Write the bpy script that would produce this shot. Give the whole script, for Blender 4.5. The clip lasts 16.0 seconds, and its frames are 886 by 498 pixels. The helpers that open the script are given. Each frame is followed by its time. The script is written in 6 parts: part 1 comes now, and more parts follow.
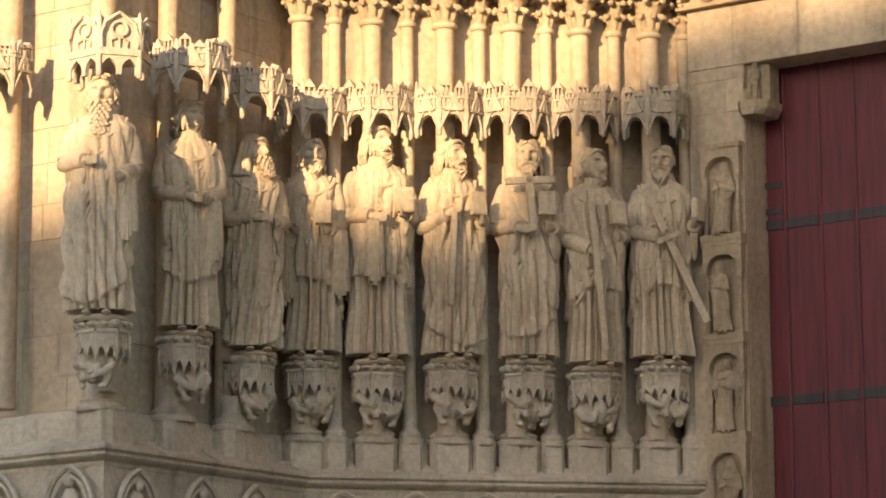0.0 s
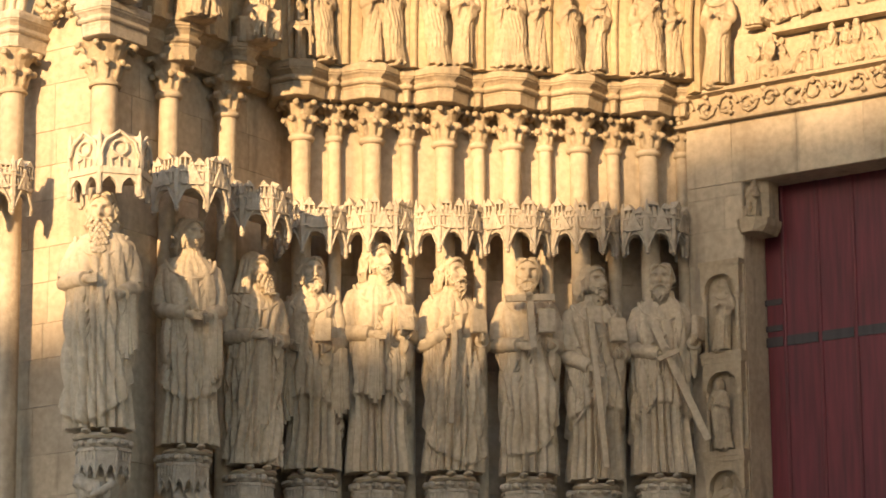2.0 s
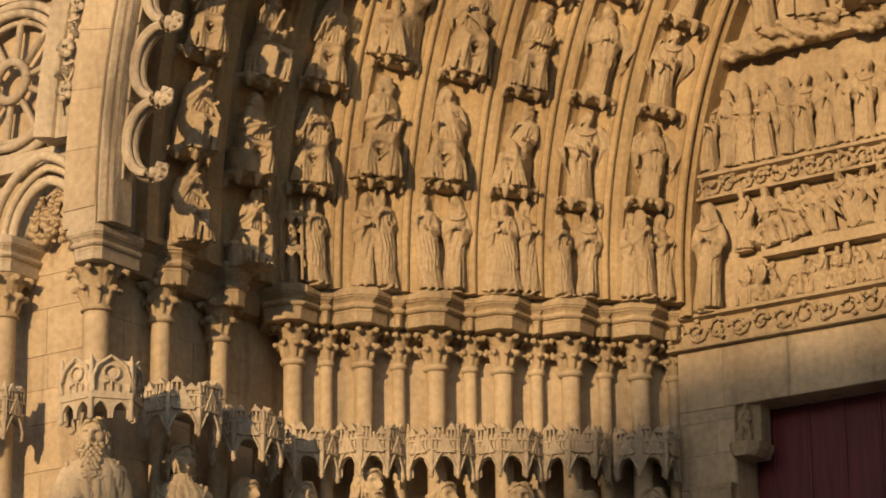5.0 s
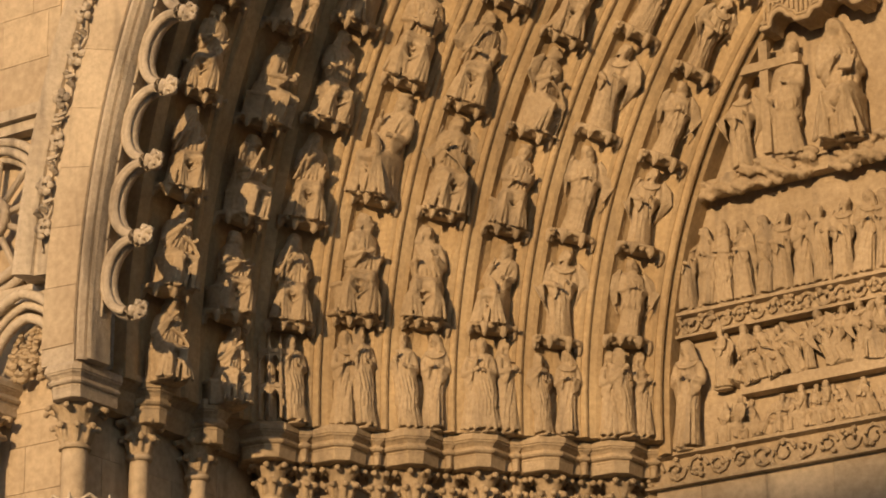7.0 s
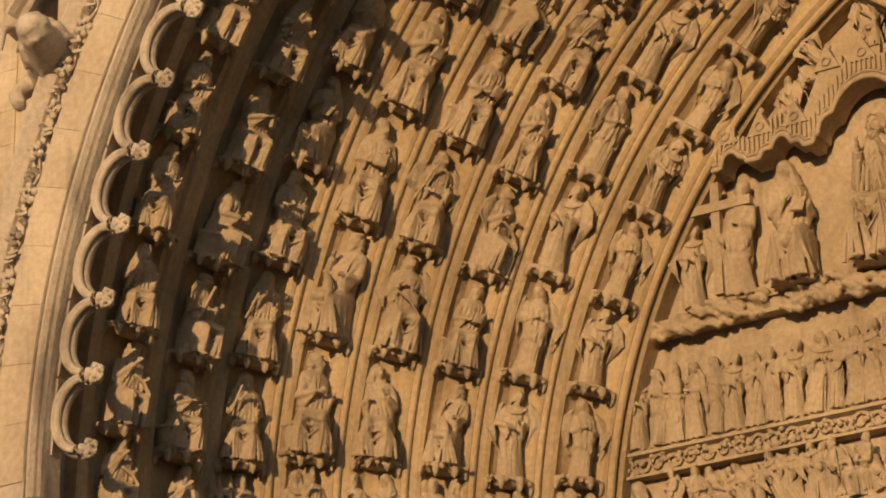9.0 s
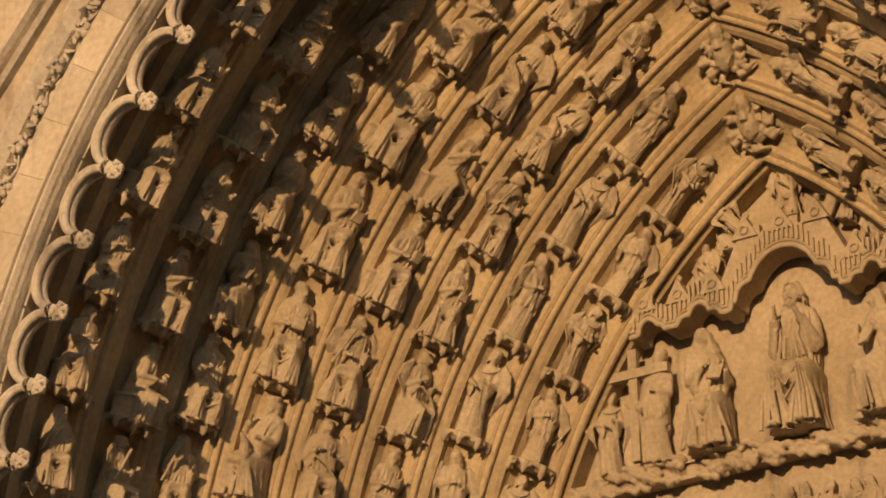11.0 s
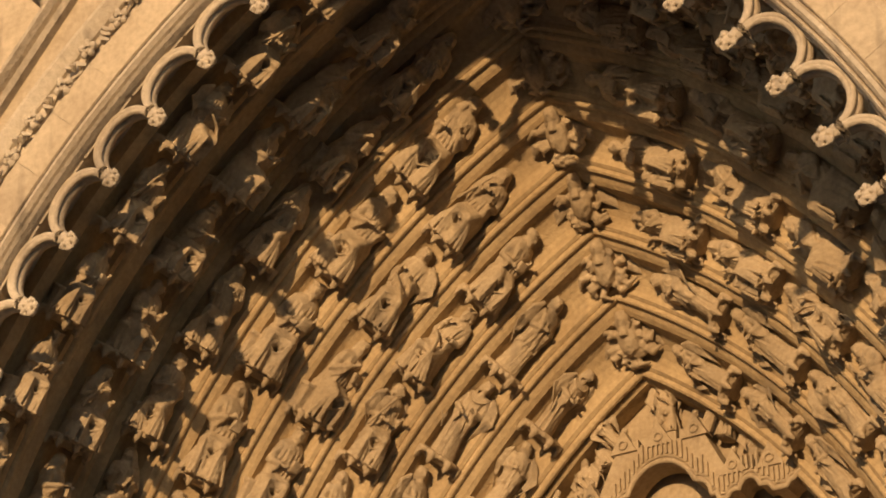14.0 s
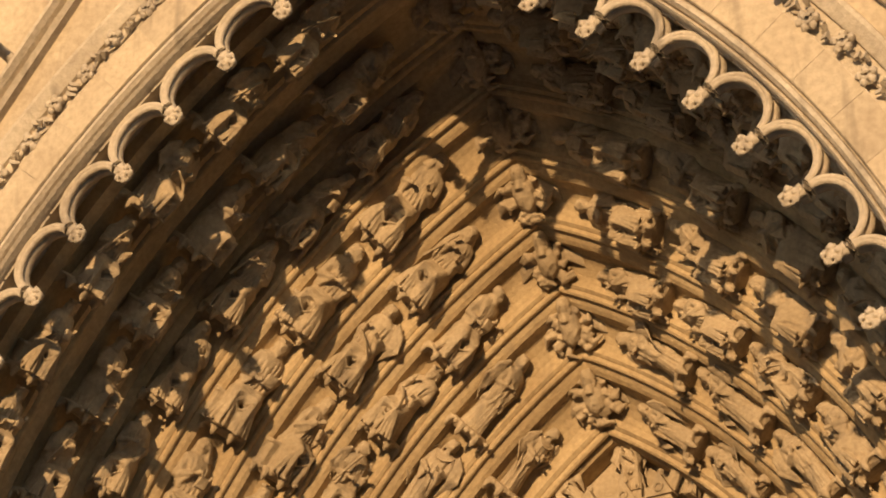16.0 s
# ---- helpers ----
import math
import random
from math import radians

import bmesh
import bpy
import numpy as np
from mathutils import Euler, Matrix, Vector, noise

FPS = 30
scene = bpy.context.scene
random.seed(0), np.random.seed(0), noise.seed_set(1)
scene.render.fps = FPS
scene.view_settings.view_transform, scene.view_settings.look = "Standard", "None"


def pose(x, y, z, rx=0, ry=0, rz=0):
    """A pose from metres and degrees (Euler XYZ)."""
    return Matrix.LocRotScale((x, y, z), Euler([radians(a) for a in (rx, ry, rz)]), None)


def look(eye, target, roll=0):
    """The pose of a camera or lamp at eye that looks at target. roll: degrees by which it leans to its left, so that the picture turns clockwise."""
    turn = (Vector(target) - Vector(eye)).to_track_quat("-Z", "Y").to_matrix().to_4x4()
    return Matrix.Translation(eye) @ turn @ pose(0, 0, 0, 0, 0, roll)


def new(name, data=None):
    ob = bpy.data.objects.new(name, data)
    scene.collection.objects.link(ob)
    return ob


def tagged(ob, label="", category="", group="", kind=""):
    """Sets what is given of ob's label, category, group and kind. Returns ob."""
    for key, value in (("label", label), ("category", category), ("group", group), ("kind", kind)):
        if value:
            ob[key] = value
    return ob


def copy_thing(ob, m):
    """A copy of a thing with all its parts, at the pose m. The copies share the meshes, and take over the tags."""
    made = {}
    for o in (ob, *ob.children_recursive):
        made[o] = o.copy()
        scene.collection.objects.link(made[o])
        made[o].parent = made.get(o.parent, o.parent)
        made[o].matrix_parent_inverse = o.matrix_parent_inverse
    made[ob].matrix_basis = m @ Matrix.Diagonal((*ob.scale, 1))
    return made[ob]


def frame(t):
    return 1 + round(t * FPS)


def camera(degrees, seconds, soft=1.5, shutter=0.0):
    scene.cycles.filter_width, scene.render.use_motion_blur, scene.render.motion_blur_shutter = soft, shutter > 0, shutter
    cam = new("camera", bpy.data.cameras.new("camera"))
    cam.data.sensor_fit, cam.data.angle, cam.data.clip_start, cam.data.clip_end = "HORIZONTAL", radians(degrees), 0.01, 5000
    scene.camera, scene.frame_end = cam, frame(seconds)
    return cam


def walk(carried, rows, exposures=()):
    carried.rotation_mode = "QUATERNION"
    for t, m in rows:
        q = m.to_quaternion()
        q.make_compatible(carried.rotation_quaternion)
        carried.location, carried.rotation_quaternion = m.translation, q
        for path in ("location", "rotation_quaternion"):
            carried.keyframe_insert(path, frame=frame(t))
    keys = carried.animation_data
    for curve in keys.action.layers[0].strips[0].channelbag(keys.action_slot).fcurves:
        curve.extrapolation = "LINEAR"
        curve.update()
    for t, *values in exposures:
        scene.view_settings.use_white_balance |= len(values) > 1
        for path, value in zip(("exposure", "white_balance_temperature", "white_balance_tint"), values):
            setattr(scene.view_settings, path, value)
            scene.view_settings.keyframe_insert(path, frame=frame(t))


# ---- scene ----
cam = camera(16.23, 16.0, soft=1.85)
EYE = (12.2, -21.03, 1.6)
# seconds, turn about x, y and z: the camera stands on a tripod, tilts up and pans to its right
TURNS = [
    (0.0, 100.636, 0.394, 34.612),
    (0.5, 101.163, 0.414, 34.615),
    (1.0, 101.776, 0.448, 34.621),
    (1.5, 102.251, 0.465, 34.622),
    (2.0, 102.807, 0.485, 34.629),
    (2.5, 103.397, 0.517, 34.640),
    (3.0, 104.175, 0.548, 34.641),
    (3.5, 104.923, 0.572, 34.639),
    (4.0, 105.619, 0.600, 34.641),
    (4.2, 105.901, 0.605, 34.630),
    (6.3, 108.530, 0.690, 34.269),
    (6.5, 108.795, 0.704, 34.246),
    (7.0, 109.475, 0.730, 34.137),
    (7.5, 110.081, 0.760, 33.993),
    (8.0, 110.683, 0.765, 33.790),
    (8.5, 111.287, 0.775, 33.570),
    (9.0, 112.041, 0.792, 33.212),
    (9.2, 112.370, 0.795, 33.072),
    (11.3, 115.489, 0.850, 31.270),
    (11.5, 115.785, 0.864, 31.052),
    (12.0, 116.502, 0.895, 30.656),
    (12.5, 117.102, 0.920, 30.364),
    (13.0, 117.736, 0.955, 29.930),
    (13.5, 118.372, 0.970, 29.569),
    (14.0, 118.912, 0.973, 29.195),
    (14.5, 119.220, 0.976, 28.878),
    (15.0, 119.542, 0.990, 28.684),
    (15.5, 119.729, 1.013, 28.591),
    (16.0, 119.961, 1.027, 28.508),
]
EXPOSURES = [(0.0, 1.45, 6500, 15), (2.0, 1.3, 6600, 14), (2.6, 1.0, 6700, 14), (3.5, 0.38, 6850, 13), (7.0, -0.06, 6900, 17), (9.0, -0.14, 7000, 18), (12.5, -0.12, 7250, 20), (16.0, 0.22, 7000, 16)]
walk(cam, [(t, pose(*EYE, rx, ry, rz)) for t, rx, ry, rz in TURNS], EXPOSURES)

# ---- world, sun ----
SUN_UP, SUN_SIDE = 10.4, -8.6         # degrees above the horizon, degrees to the left of the portal's axis
world = bpy.data.worlds.new("evening_sky")
scene.world = world
world.use_nodes = True
sky = world.node_tree.nodes.new("ShaderNodeTexSky")
sky.sky_type, sky.sun_disc = "NISHITA", False
sky.sun_elevation, sky.sun_rotation = radians(SUN_UP), radians(180 + SUN_SIDE)
world.node_tree.links.new(sky.outputs[0], world.node_tree.nodes["Background"].inputs[0])
world.node_tree.nodes["Background"].inputs[1].default_value = 0.135
sun = new("sun", bpy.data.lights.new("sun", "SUN"))
sun.data.energy, sun.data.angle, sun.data.color = 4.0, radians(0.53), (1.0, 0.69, 0.37)
SUN_DIR = Vector((math.sin(radians(SUN_SIDE)) * math.cos(radians(SUN_UP)), math.cos(radians(SUN_SIDE)) * math.cos(radians(SUN_UP)), -math.sin(radians(SUN_UP))))
sun.matrix_world = look((-5, -60, 40), Vector((-5, -60, 40)) + SUN_DIR)


# ---- materials ----
def stone(name, light, dark, grain=14.0, patch=1.1, bump=0.25, rough=0.9, random_tone=0.0, grime=(0.10, 0.085, 0.07), grime_at=0.62, grime_amount=0.55):
    """Weathered limestone: large tone patches, fine grain, stains of soot and a rough relief."""
    m = bpy.data.materials.new(name)
    m.use_nodes = True
    nt = m.node_tree
    bsdf = nt.nodes["Principled BSDF"]
    co = nt.nodes.new("ShaderNodeTexCoord")
    geo = nt.nodes.new("ShaderNodeNewGeometry")

    def noise_tex(scale, detail, vec):
        n = nt.nodes.new("ShaderNodeTexNoise")
        n.inputs["Scale"].default_value, n.inputs["Detail"].default_value = scale, detail
        nt.links.new(vec, n.inputs["Vector"])
        return n

    def ramp(src, a, b, ca=(0, 0, 0, 1), cb=(1, 1, 1, 1)):
        r = nt.nodes.new("ShaderNodeValToRGB")
        r.color_ramp.elements[0].position, r.color_ramp.elements[1].position = a, b
        r.color_ramp.elements[0].color, r.color_ramp.elements[1].color = ca, cb
        nt.links.new(src, r.inputs[0])
        return r

    def mix(kind, fac, a, b):
        x = nt.nodes.new("ShaderNodeMix")
        x.data_type, x.blend_type = "RGBA", kind
        for sock, v in ((x.inputs["Factor"], fac), (x.inputs["A"], a), (x.inputs["B"], b)):
            if isinstance(v, (int, float, tuple)):
                sock.default_value = v if not isinstance(v, tuple) else (*v[:3], 1)
            else:
                nt.links.new(v, sock)
        return x.outputs["Result"]

    pos = geo.outputs["Position"]
    big = noise_tex(patch, 4, pos)
    fine = noise_tex(grain, 6, pos)
    tone = ramp(big.outputs["Fac"], 0.32, 0.68, (*dark, 1), (*light, 1))
    col = mix("MULTIPLY", 0.55, tone.outputs[0], ramp(fine.outputs["Fac"], 0.25, 0.75, (0.6, 0.58, 0.55, 1), (1.15, 1.15, 1.15, 1)).outputs[0])
    streak_map = nt.nodes.new("ShaderNodeMapping")
    streak_map.inputs["Scale"].default_value = (3.2, 3.2, 0.5)
    nt.links.new(pos, streak_map.inputs["Vector"])
    streak = noise_tex(1.3, 5, streak_map.outputs[0])
    soot = ramp(streak.outputs["Fac"], grime_at - 0.06, grime_at + 0.12)
    amount = nt.nodes.new("ShaderNodeMath")
    amount.operation = "MULTIPLY"
    amount.inputs[1].default_value = grime_amount
    nt.links.new(soot.outputs[0], amount.inputs[0])
    col = mix("MIX", amount.outputs[0], col, grime)
    if random_tone:
        info = nt.nodes.new("ShaderNodeObjectInfo")
        col = mix("MULTIPLY", random_tone, col, ramp(info.outputs["Random"], 0.0, 1.0, (0.62, 0.6, 0.58, 1), (1.1, 1.07, 1.0, 1)).outputs[0])
    nt.links.new(col, bsdf.inputs["Base Color"])
    bsdf.inputs["Roughness"].default_value = rough
    bsdf.inputs["Specular IOR Level"].default_value = 0.2
    pits = noise_tex(grain * 2.6, 5, pos)
    both = nt.nodes.new("ShaderNodeMath")
    both.operation = "ADD"
    nt.links.new(fine.outputs["Fac"], both.inputs[0])
    nt.links.new(pits.outputs["Fac"], both.inputs[1])
    bp = nt.nodes.new("ShaderNodeBump")
    bp.inputs["Strength"].default_value, bp.inputs["Distance"].default_value = bump, 0.03
    nt.links.new(both.outputs[0], bp.inputs["Height"])
    nt.links.new(bp.outputs[0], bsdf.inputs["Normal"])
    return m


WALL = stone("wall_limestone", (0.60, 0.50, 0.36), (0.46, 0.37, 0.26), random_tone=0.28)
STATUE = stone("statue_limestone", (0.60, 0.50, 0.36), (0.46, 0.37, 0.25), grain=20, bump=0.35)
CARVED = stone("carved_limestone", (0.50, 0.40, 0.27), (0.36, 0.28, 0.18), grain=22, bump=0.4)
GREY = stone("weathered_limestone", (0.60, 0.52, 0.40), (0.44, 0.37, 0.28), grain=18, bump=0.4, grime_amount=0.7)
VAULT = stone("vault_limestone", (0.52, 0.40, 0.24), (0.38, 0.28, 0.16), grain=18, bump=0.35, grime_amount=0.35)
SOOT = stone("sooty_limestone", (0.20, 0.165, 0.13), (0.10, 0.08, 0.065), grain=18, bump=0.35, grime_amount=0.5)
PAVING = stone("paving_stone", (0.30, 0.28, 0.25), (0.22, 0.20, 0.18))
PLASTER = stone("house_plaster", (0.45, 0.40, 0.34), (0.38, 0.33, 0.28))


def painted_wood(name, colour):
    m = bpy.data.materials.new(name)
    m.use_nodes = True
    nt = m.node_tree
    bsdf = nt.nodes["Principled BSDF"]
    geo = nt.nodes.new("ShaderNodeNewGeometry")
    mp = nt.nodes.new("ShaderNodeMapping")
    mp.inputs["Scale"].default_value = (9, 9, 0.7)
    nt.links.new(geo.outputs["Position"], mp.inputs["Vector"])
    n = nt.nodes.new("ShaderNodeTexNoise")
    n.inputs["Scale"].default_value, n.inputs["Detail"].default_value = 2.0, 6
    nt.links.new(mp.outputs[0], n.inputs["Vector"])
    r = nt.nodes.new("ShaderNodeValToRGB")
    r.color_ramp.elements[0].color = (*[c * 0.65 for c in colour], 1)
    r.color_ramp.elements[1].color = (*[c * 1.3 for c in colour], 1)
    r.color_ramp.elements[0].position, r.color_ramp.elements[1].position = 0.3, 0.7
    nt.links.new(n.outputs["Fac"], r.inputs[0])
    nt.links.new(r.outputs[0], bsdf.inputs["Base Color"])
    b = nt.nodes.new("ShaderNodeBump")
    b.inputs["Strength"].default_value, b.inputs["Distance"].default_value = 0.2, 0.01
    nt.links.new(n.outputs["Fac"], b.inputs["Height"])
    nt.links.new(b.outputs[0], bsdf.inputs["Normal"])
    bsdf.inputs["Roughness"].default_value = 0.55
    return m


RED = painted_wood("red_painted_oak", (0.11, 0.012, 0.018))
IRON = painted_wood("dark_iron", (0.03, 0.025, 0.025))


# ---- mesh tools ----
class Geo:
    """A heap of vertices and faces, filled by simple shapes."""

    def __init__(self):
        self.v, self.f = [], []

    def add(self, verts, faces, m=None):
        k = len(self.v)
        self.v += [tuple(m @ Vector(p)) if m else tuple(p) for p in verts]
        self.f += [tuple(i + k for i in q) for q in faces]
        return self

    def box(self, x0, x1, y0, y1, z0, z1, m=None, bev=0.0):
        if bev:
            return self.prism([(x0 + bev, y0), (x1 - bev, y0), (x1, y0 + bev), (x1, y1), (x0, y1), (x0, y0 + bev)], z0, z1, m)
        p = [(x, y, z) for z in (z0, z1) for x, y in ((x0, y0), (x1, y0), (x1, y1), (x0, y1))]
        return self.add(p, [(3, 2, 1, 0), (4, 5, 6, 7), (0, 1, 5, 4), (1, 2, 6, 5), (2, 3, 7, 6), (3, 0, 4, 7)], m)

    def prism(self, poly, z0, z1, m=None):
        n = len(poly)
        v = [(x, y, z0) for x, y in poly] + [(x, y, z1) for x, y in poly]
        f = [tuple(range(n))[::-1], tuple(range(n, 2 * n))] + [(i, (i + 1) % n, n + (i + 1) % n, n + i) for i in range(n)]
        return self.add(v, f, m)

    def rings(self, rings, m=None, closed=True, caps=True):
        """A skin over rings of equally many points."""
        n, v, f = len(rings[0]), [p for r in rings for p in r], []
        for j in range(len(rings) - 1):
            for i in range(n if closed else n - 1):
                a, b = j * n + i, j * n + (i + 1) % n
                f.append((a, b, b + n, a + n))
        if caps:
            f += [tuple(range(n))[::-1], tuple(range((len(rings) - 1) * n, len(rings) * n))]
        return self.add(v, f, m)

    def lathe(self, prof, c=(0, 0), n=16, m=None, squash=1.0, turn=0.0):
        return self.rings([[(c[0] + r * math.cos(turn + 2 * math.pi * i / n), c[1] + squash * r * math.sin(turn + 2 * math.pi * i / n), z) for i in range(n)] for r, z in prof], m)

    def tube(self, pts, radii, n=8, m=None, flat=1.0):
        pts = [Vector(p) for p in pts]
        out = []
        for i, p in enumerate(pts):
            d = (pts[min(i + 1, len(pts) - 1)] - pts[max(i - 1, 0)]).normalized()
            q = d.to_track_quat("Z", "Y").to_matrix()
            r = radii[i] if isinstance(radii, (list, tuple)) else radii
            out.append([tuple(p + q @ Vector((r * math.cos(2 * math.pi * k / n), r * flat * math.sin(2 * math.pi * k / n), 0))) for k in range(n)])
        return self.rings(out, m)

    def ball(self, c, r, m=None, n=12, k=8, lump=0.0, freq=6.0, seed=0.0):
        rx, ry, rz = r if isinstance(r, tuple) else (r, r, r)
        out = []
        for j in range(k + 1):
            a = math.pi * min(max(j / k, 0.02), 0.98) - math.pi / 2
            ring = []
            for i in range(n):
                b = 2 * math.pi * i / n
                d = Vector((math.cos(a) * math.cos(b), math.cos(a) * math.sin(b), math.sin(a)))
                s = 1 + (lump * noise.noise(d * freq + Vector((seed, seed * 2, 0))) if lump else 0)
                ring.append((c[0] + rx * d.x * s, c[1] + ry * d.y * s, c[2] + rz * d.z * s))
            out.append(ring)
        return self.rings(out, m)

    def mesh(self, name, mat, smooth=False):
        me = bpy.data.meshes.new(name)
        me.from_pydata(self.v, [], self.f)
        me.materials.append(mat)
        me.update()
        if smooth:
            me.shade_smooth()
            me.set_sharp_from_angle(angle=radians(52))
        return me


def part(name, geo, mat, parent, label="", smooth=False):
    ob = new(name, geo.mesh(name, mat, smooth) if isinstance(geo, Geo) else geo)
    ob.parent = parent
    return tagged(ob, label)


def thing(name, m, label, category, group="", kind=""):
    ob = new(name)
    ob.matrix_world = m
    return tagged(ob, label, category, group, kind)


def solid(name, geo, mat, label="", category="", kind="structure", m=None, smooth=False, group=""):
    ob = new(name, geo.mesh(name, mat, smooth))
    if m:
        ob.matrix_world = m
    return tagged(ob, label, category, group, kind)


def fused(name, geo, mat, voxel, smooth_by=1, keep=1.0):
    """One closed skin round all shells of the heap, like a figure carved from one block."""
    raw = new(name, geo.mesh(name, mat))
    mod = raw.modifiers.new("skin", "REMESH")
    mod.mode, mod.voxel_size, mod.use_smooth_shade = "VOXEL", voxel, True
    if smooth_by:
        sm = raw.modifiers.new("soft", "SMOOTH")
        sm.factor, sm.iterations = 0.35, smooth_by
    if keep < 1:
        raw.modifiers.new("thin", "DECIMATE").ratio = keep
    dg = bpy.context.evaluated_depsgraph_get()
    me = bpy.data.meshes.new_from_object(raw.evaluated_get(dg))
    me.name = name
    me.shade_smooth()
    bpy.data.objects.remove(raw)
    return me


# ---- plan of the portal ----
AXIS = 0.0                            # the portal's plane of symmetry is x = 0
CORNER = Vector((-5.96, 0.0, 0))      # corner of the plinth
BEND = Vector((-5.955, 3.0, 0))       # where the deep side wall turns into the splayed jamb
END = Vector((-3.196, 5.917, 0))      # where the jamb meets the door wall
LEDGE = 5.03                          # top of the plinth's drip ledge
ALONG = (END - BEND).normalized()
JAMB_TURN = math.degrees(math.atan2(ALONG.y, ALONG.x))
CENTRE_X, CENTRE_Z = 3.8, 10.5        # centre of the left arcs; the right ones are mirrored
RIBS = [(6.83, 5.66), (7.38, 5.10), (7.87, 4.62), (8.36, 4.13), (8.86, 3.65), (9.35, 3.16), (9.80, 2.60), (9.82, 1.62), (9.82, 0.68)]
DOOR_WALL, DOOR_LEAF = 6.20, 6.60


def front(x, y=0.0, z=0.0):
    return pose(x, y, z)


def side(s, off=0.0, z=0.0):
    """Along the deep side wall: s metres in, off metres behind the ledge."""
    return pose(CORNER.x - off, s, z, 0, 0, 90)


def jamb(s, off=0.0, z=0.0):
    p = BEND + ALONG * s
    return pose(p.x - ALONG.y * off, p.y + ALONG.x * off, z, 0, 0, JAMB_TURN)


# ---- ground and far houses ----
g = Geo().box(-400, 400, -400, 400, -0.3, 0.0)
solid("ground", g, PAVING, "worn grey stone paving of the square", "ground")


def plain_house(x0, x1, eaves, ridge):
    h = thing("house", front(0), "plain plastered town house across the square", "house", "houses across the square")
    part("wall", Geo().box(x0, x1, -92, -80, 0, eaves), PLASTER, h)
    part("roof", Geo().rings([[(x, -80, eaves), (x, -86, ridge), (x, -92, eaves)] for x in (x0, x1)]), SOOT, h)


# houses out of view, added to shade the portal; rooflines follow the shade's edge
RISE = math.tan(radians(SUN_UP)) / math.cos(radians(SUN_SIDE)) * 86
SHIFT = math.tan(radians(SUN_SIDE)) * 86
plain_house(-60 - SHIFT, -5.75 - SHIFT, RISE + 5.2, RISE + 7.5)
plain_house(-5.75 - SHIFT, -4.2 - SHIFT, RISE + 5.9, RISE + 8.2)
h = thing("house", front(0), "plain plastered town house with a sloping gable across the square", "house", "houses across the square")
part("wall", Geo().rings([[(x - SHIFT, y, z) for x, z in ((-4.2, 0), (-4.2, RISE + 8.1), (-2.5, RISE + 10.9), (60, RISE + 10.9), (60, 0))] for y in (-88, -86)]), PLASTER, h)


# ---- plinth and walls ----
def path_strip(name, points, prof, mat, label):
    """A moulding of the profile (out, z) along the plan's polyline; out is measured to its right."""
    pts = [Vector((p[0], p[1], 0)) for p in points]
    rings = []
    for i, p in enumerate(pts):
        dirs = []
        if i:
            dirs.append((pts[i] - pts[i - 1]).normalized())
        if i < len(pts) - 1:
            dirs.append((pts[i + 1] - pts[i]).normalized())
        nrm = [Vector((d.y, -d.x, 0)) for d in dirs]
        mit = sum(nrm, Vector()).normalized()
        mit /= max(mit.dot(nrm[0]), 0.3)
        rings.append([(p.x + mit.x * o, p.y + mit.y * o, z) for o, z in prof])
    return solid(name, Geo().rings(rings), mat, label, "moulding")


PLAN = [(-12, 0), CORNER[:2], BEND[:2], END[:2], (END.x + 0.02, END.y + 0.3)]
path_strip("plinth", PLAN, [(-0.9, 0), (-0.08, 0), (-0.08, 4.86), (-0.9, 4.86)], GREY, "carved grey limestone plinth below the statues")
path_strip("drip_ledge", PLAN, [(-0.9, 4.86), (-0.07, 4.86), (-0.07, 4.90), (0.0, 4.93), (0.02, 4.95), (-0.01, 4.98), (0.03, 5.0), (0.03, 5.03), (-0.14, 5.12), (-0.14, 5.15), (-0.9, 5.15)], GREY, "weathered limestone drip ledge running round the plinth")
path_strip("base_course", PLAN, [(-0.95, 5.15), (-0.27, 5.15), (-0.27, 5.36), (-0.31, 5.42), (-0.47, 5.46), (-0.95, 5.46)], GREY, "limestone base course with a rolled top edge")
WALL_TOP = 10.15
path_strip("wall_jamb_upper", [BEND[:2], END[:2], (END.x + 0.02, END.y + 0.3)], [(-0.60, 8.80), (-0.25, 8.80), (-0.25, 10.02), (-0.60, 10.02)], WALL, "limestone wall between the engaged shafts")
path_strip("wall_jamb", [(CORNER.x, 0.62), BEND[:2], END[:2], (END.x + 0.02, END.y + 0.3)], [(-1.2, 5.40), (-0.47, 5.40), (-0.47, WALL_TOP), (-1.2, WALL_TOP)], WALL, "plain limestone wall behind the statues")
solid("wall_front", Geo().box(-12, -6.43, 0.58, 2.2, 5.40, 10.6), WALL, "plain limestone wall of the buttress")
solid("wall_north_mass", Geo().box(-12, -6.9, 2.2, 9, 0, 24), WALL, "plain limestone mass closing the portal's side")
g = Geo().box(5.96, 12, 0.0, 9.0, 0, 10.2).prism([(5.96, 3.0), (5.96, 9), (2.9, 9), (2.9, 6.3)], 0, 10.2)
solid("wall_south", g, WALL, "plain limestone jamb on the portal's other side")

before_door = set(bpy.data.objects)
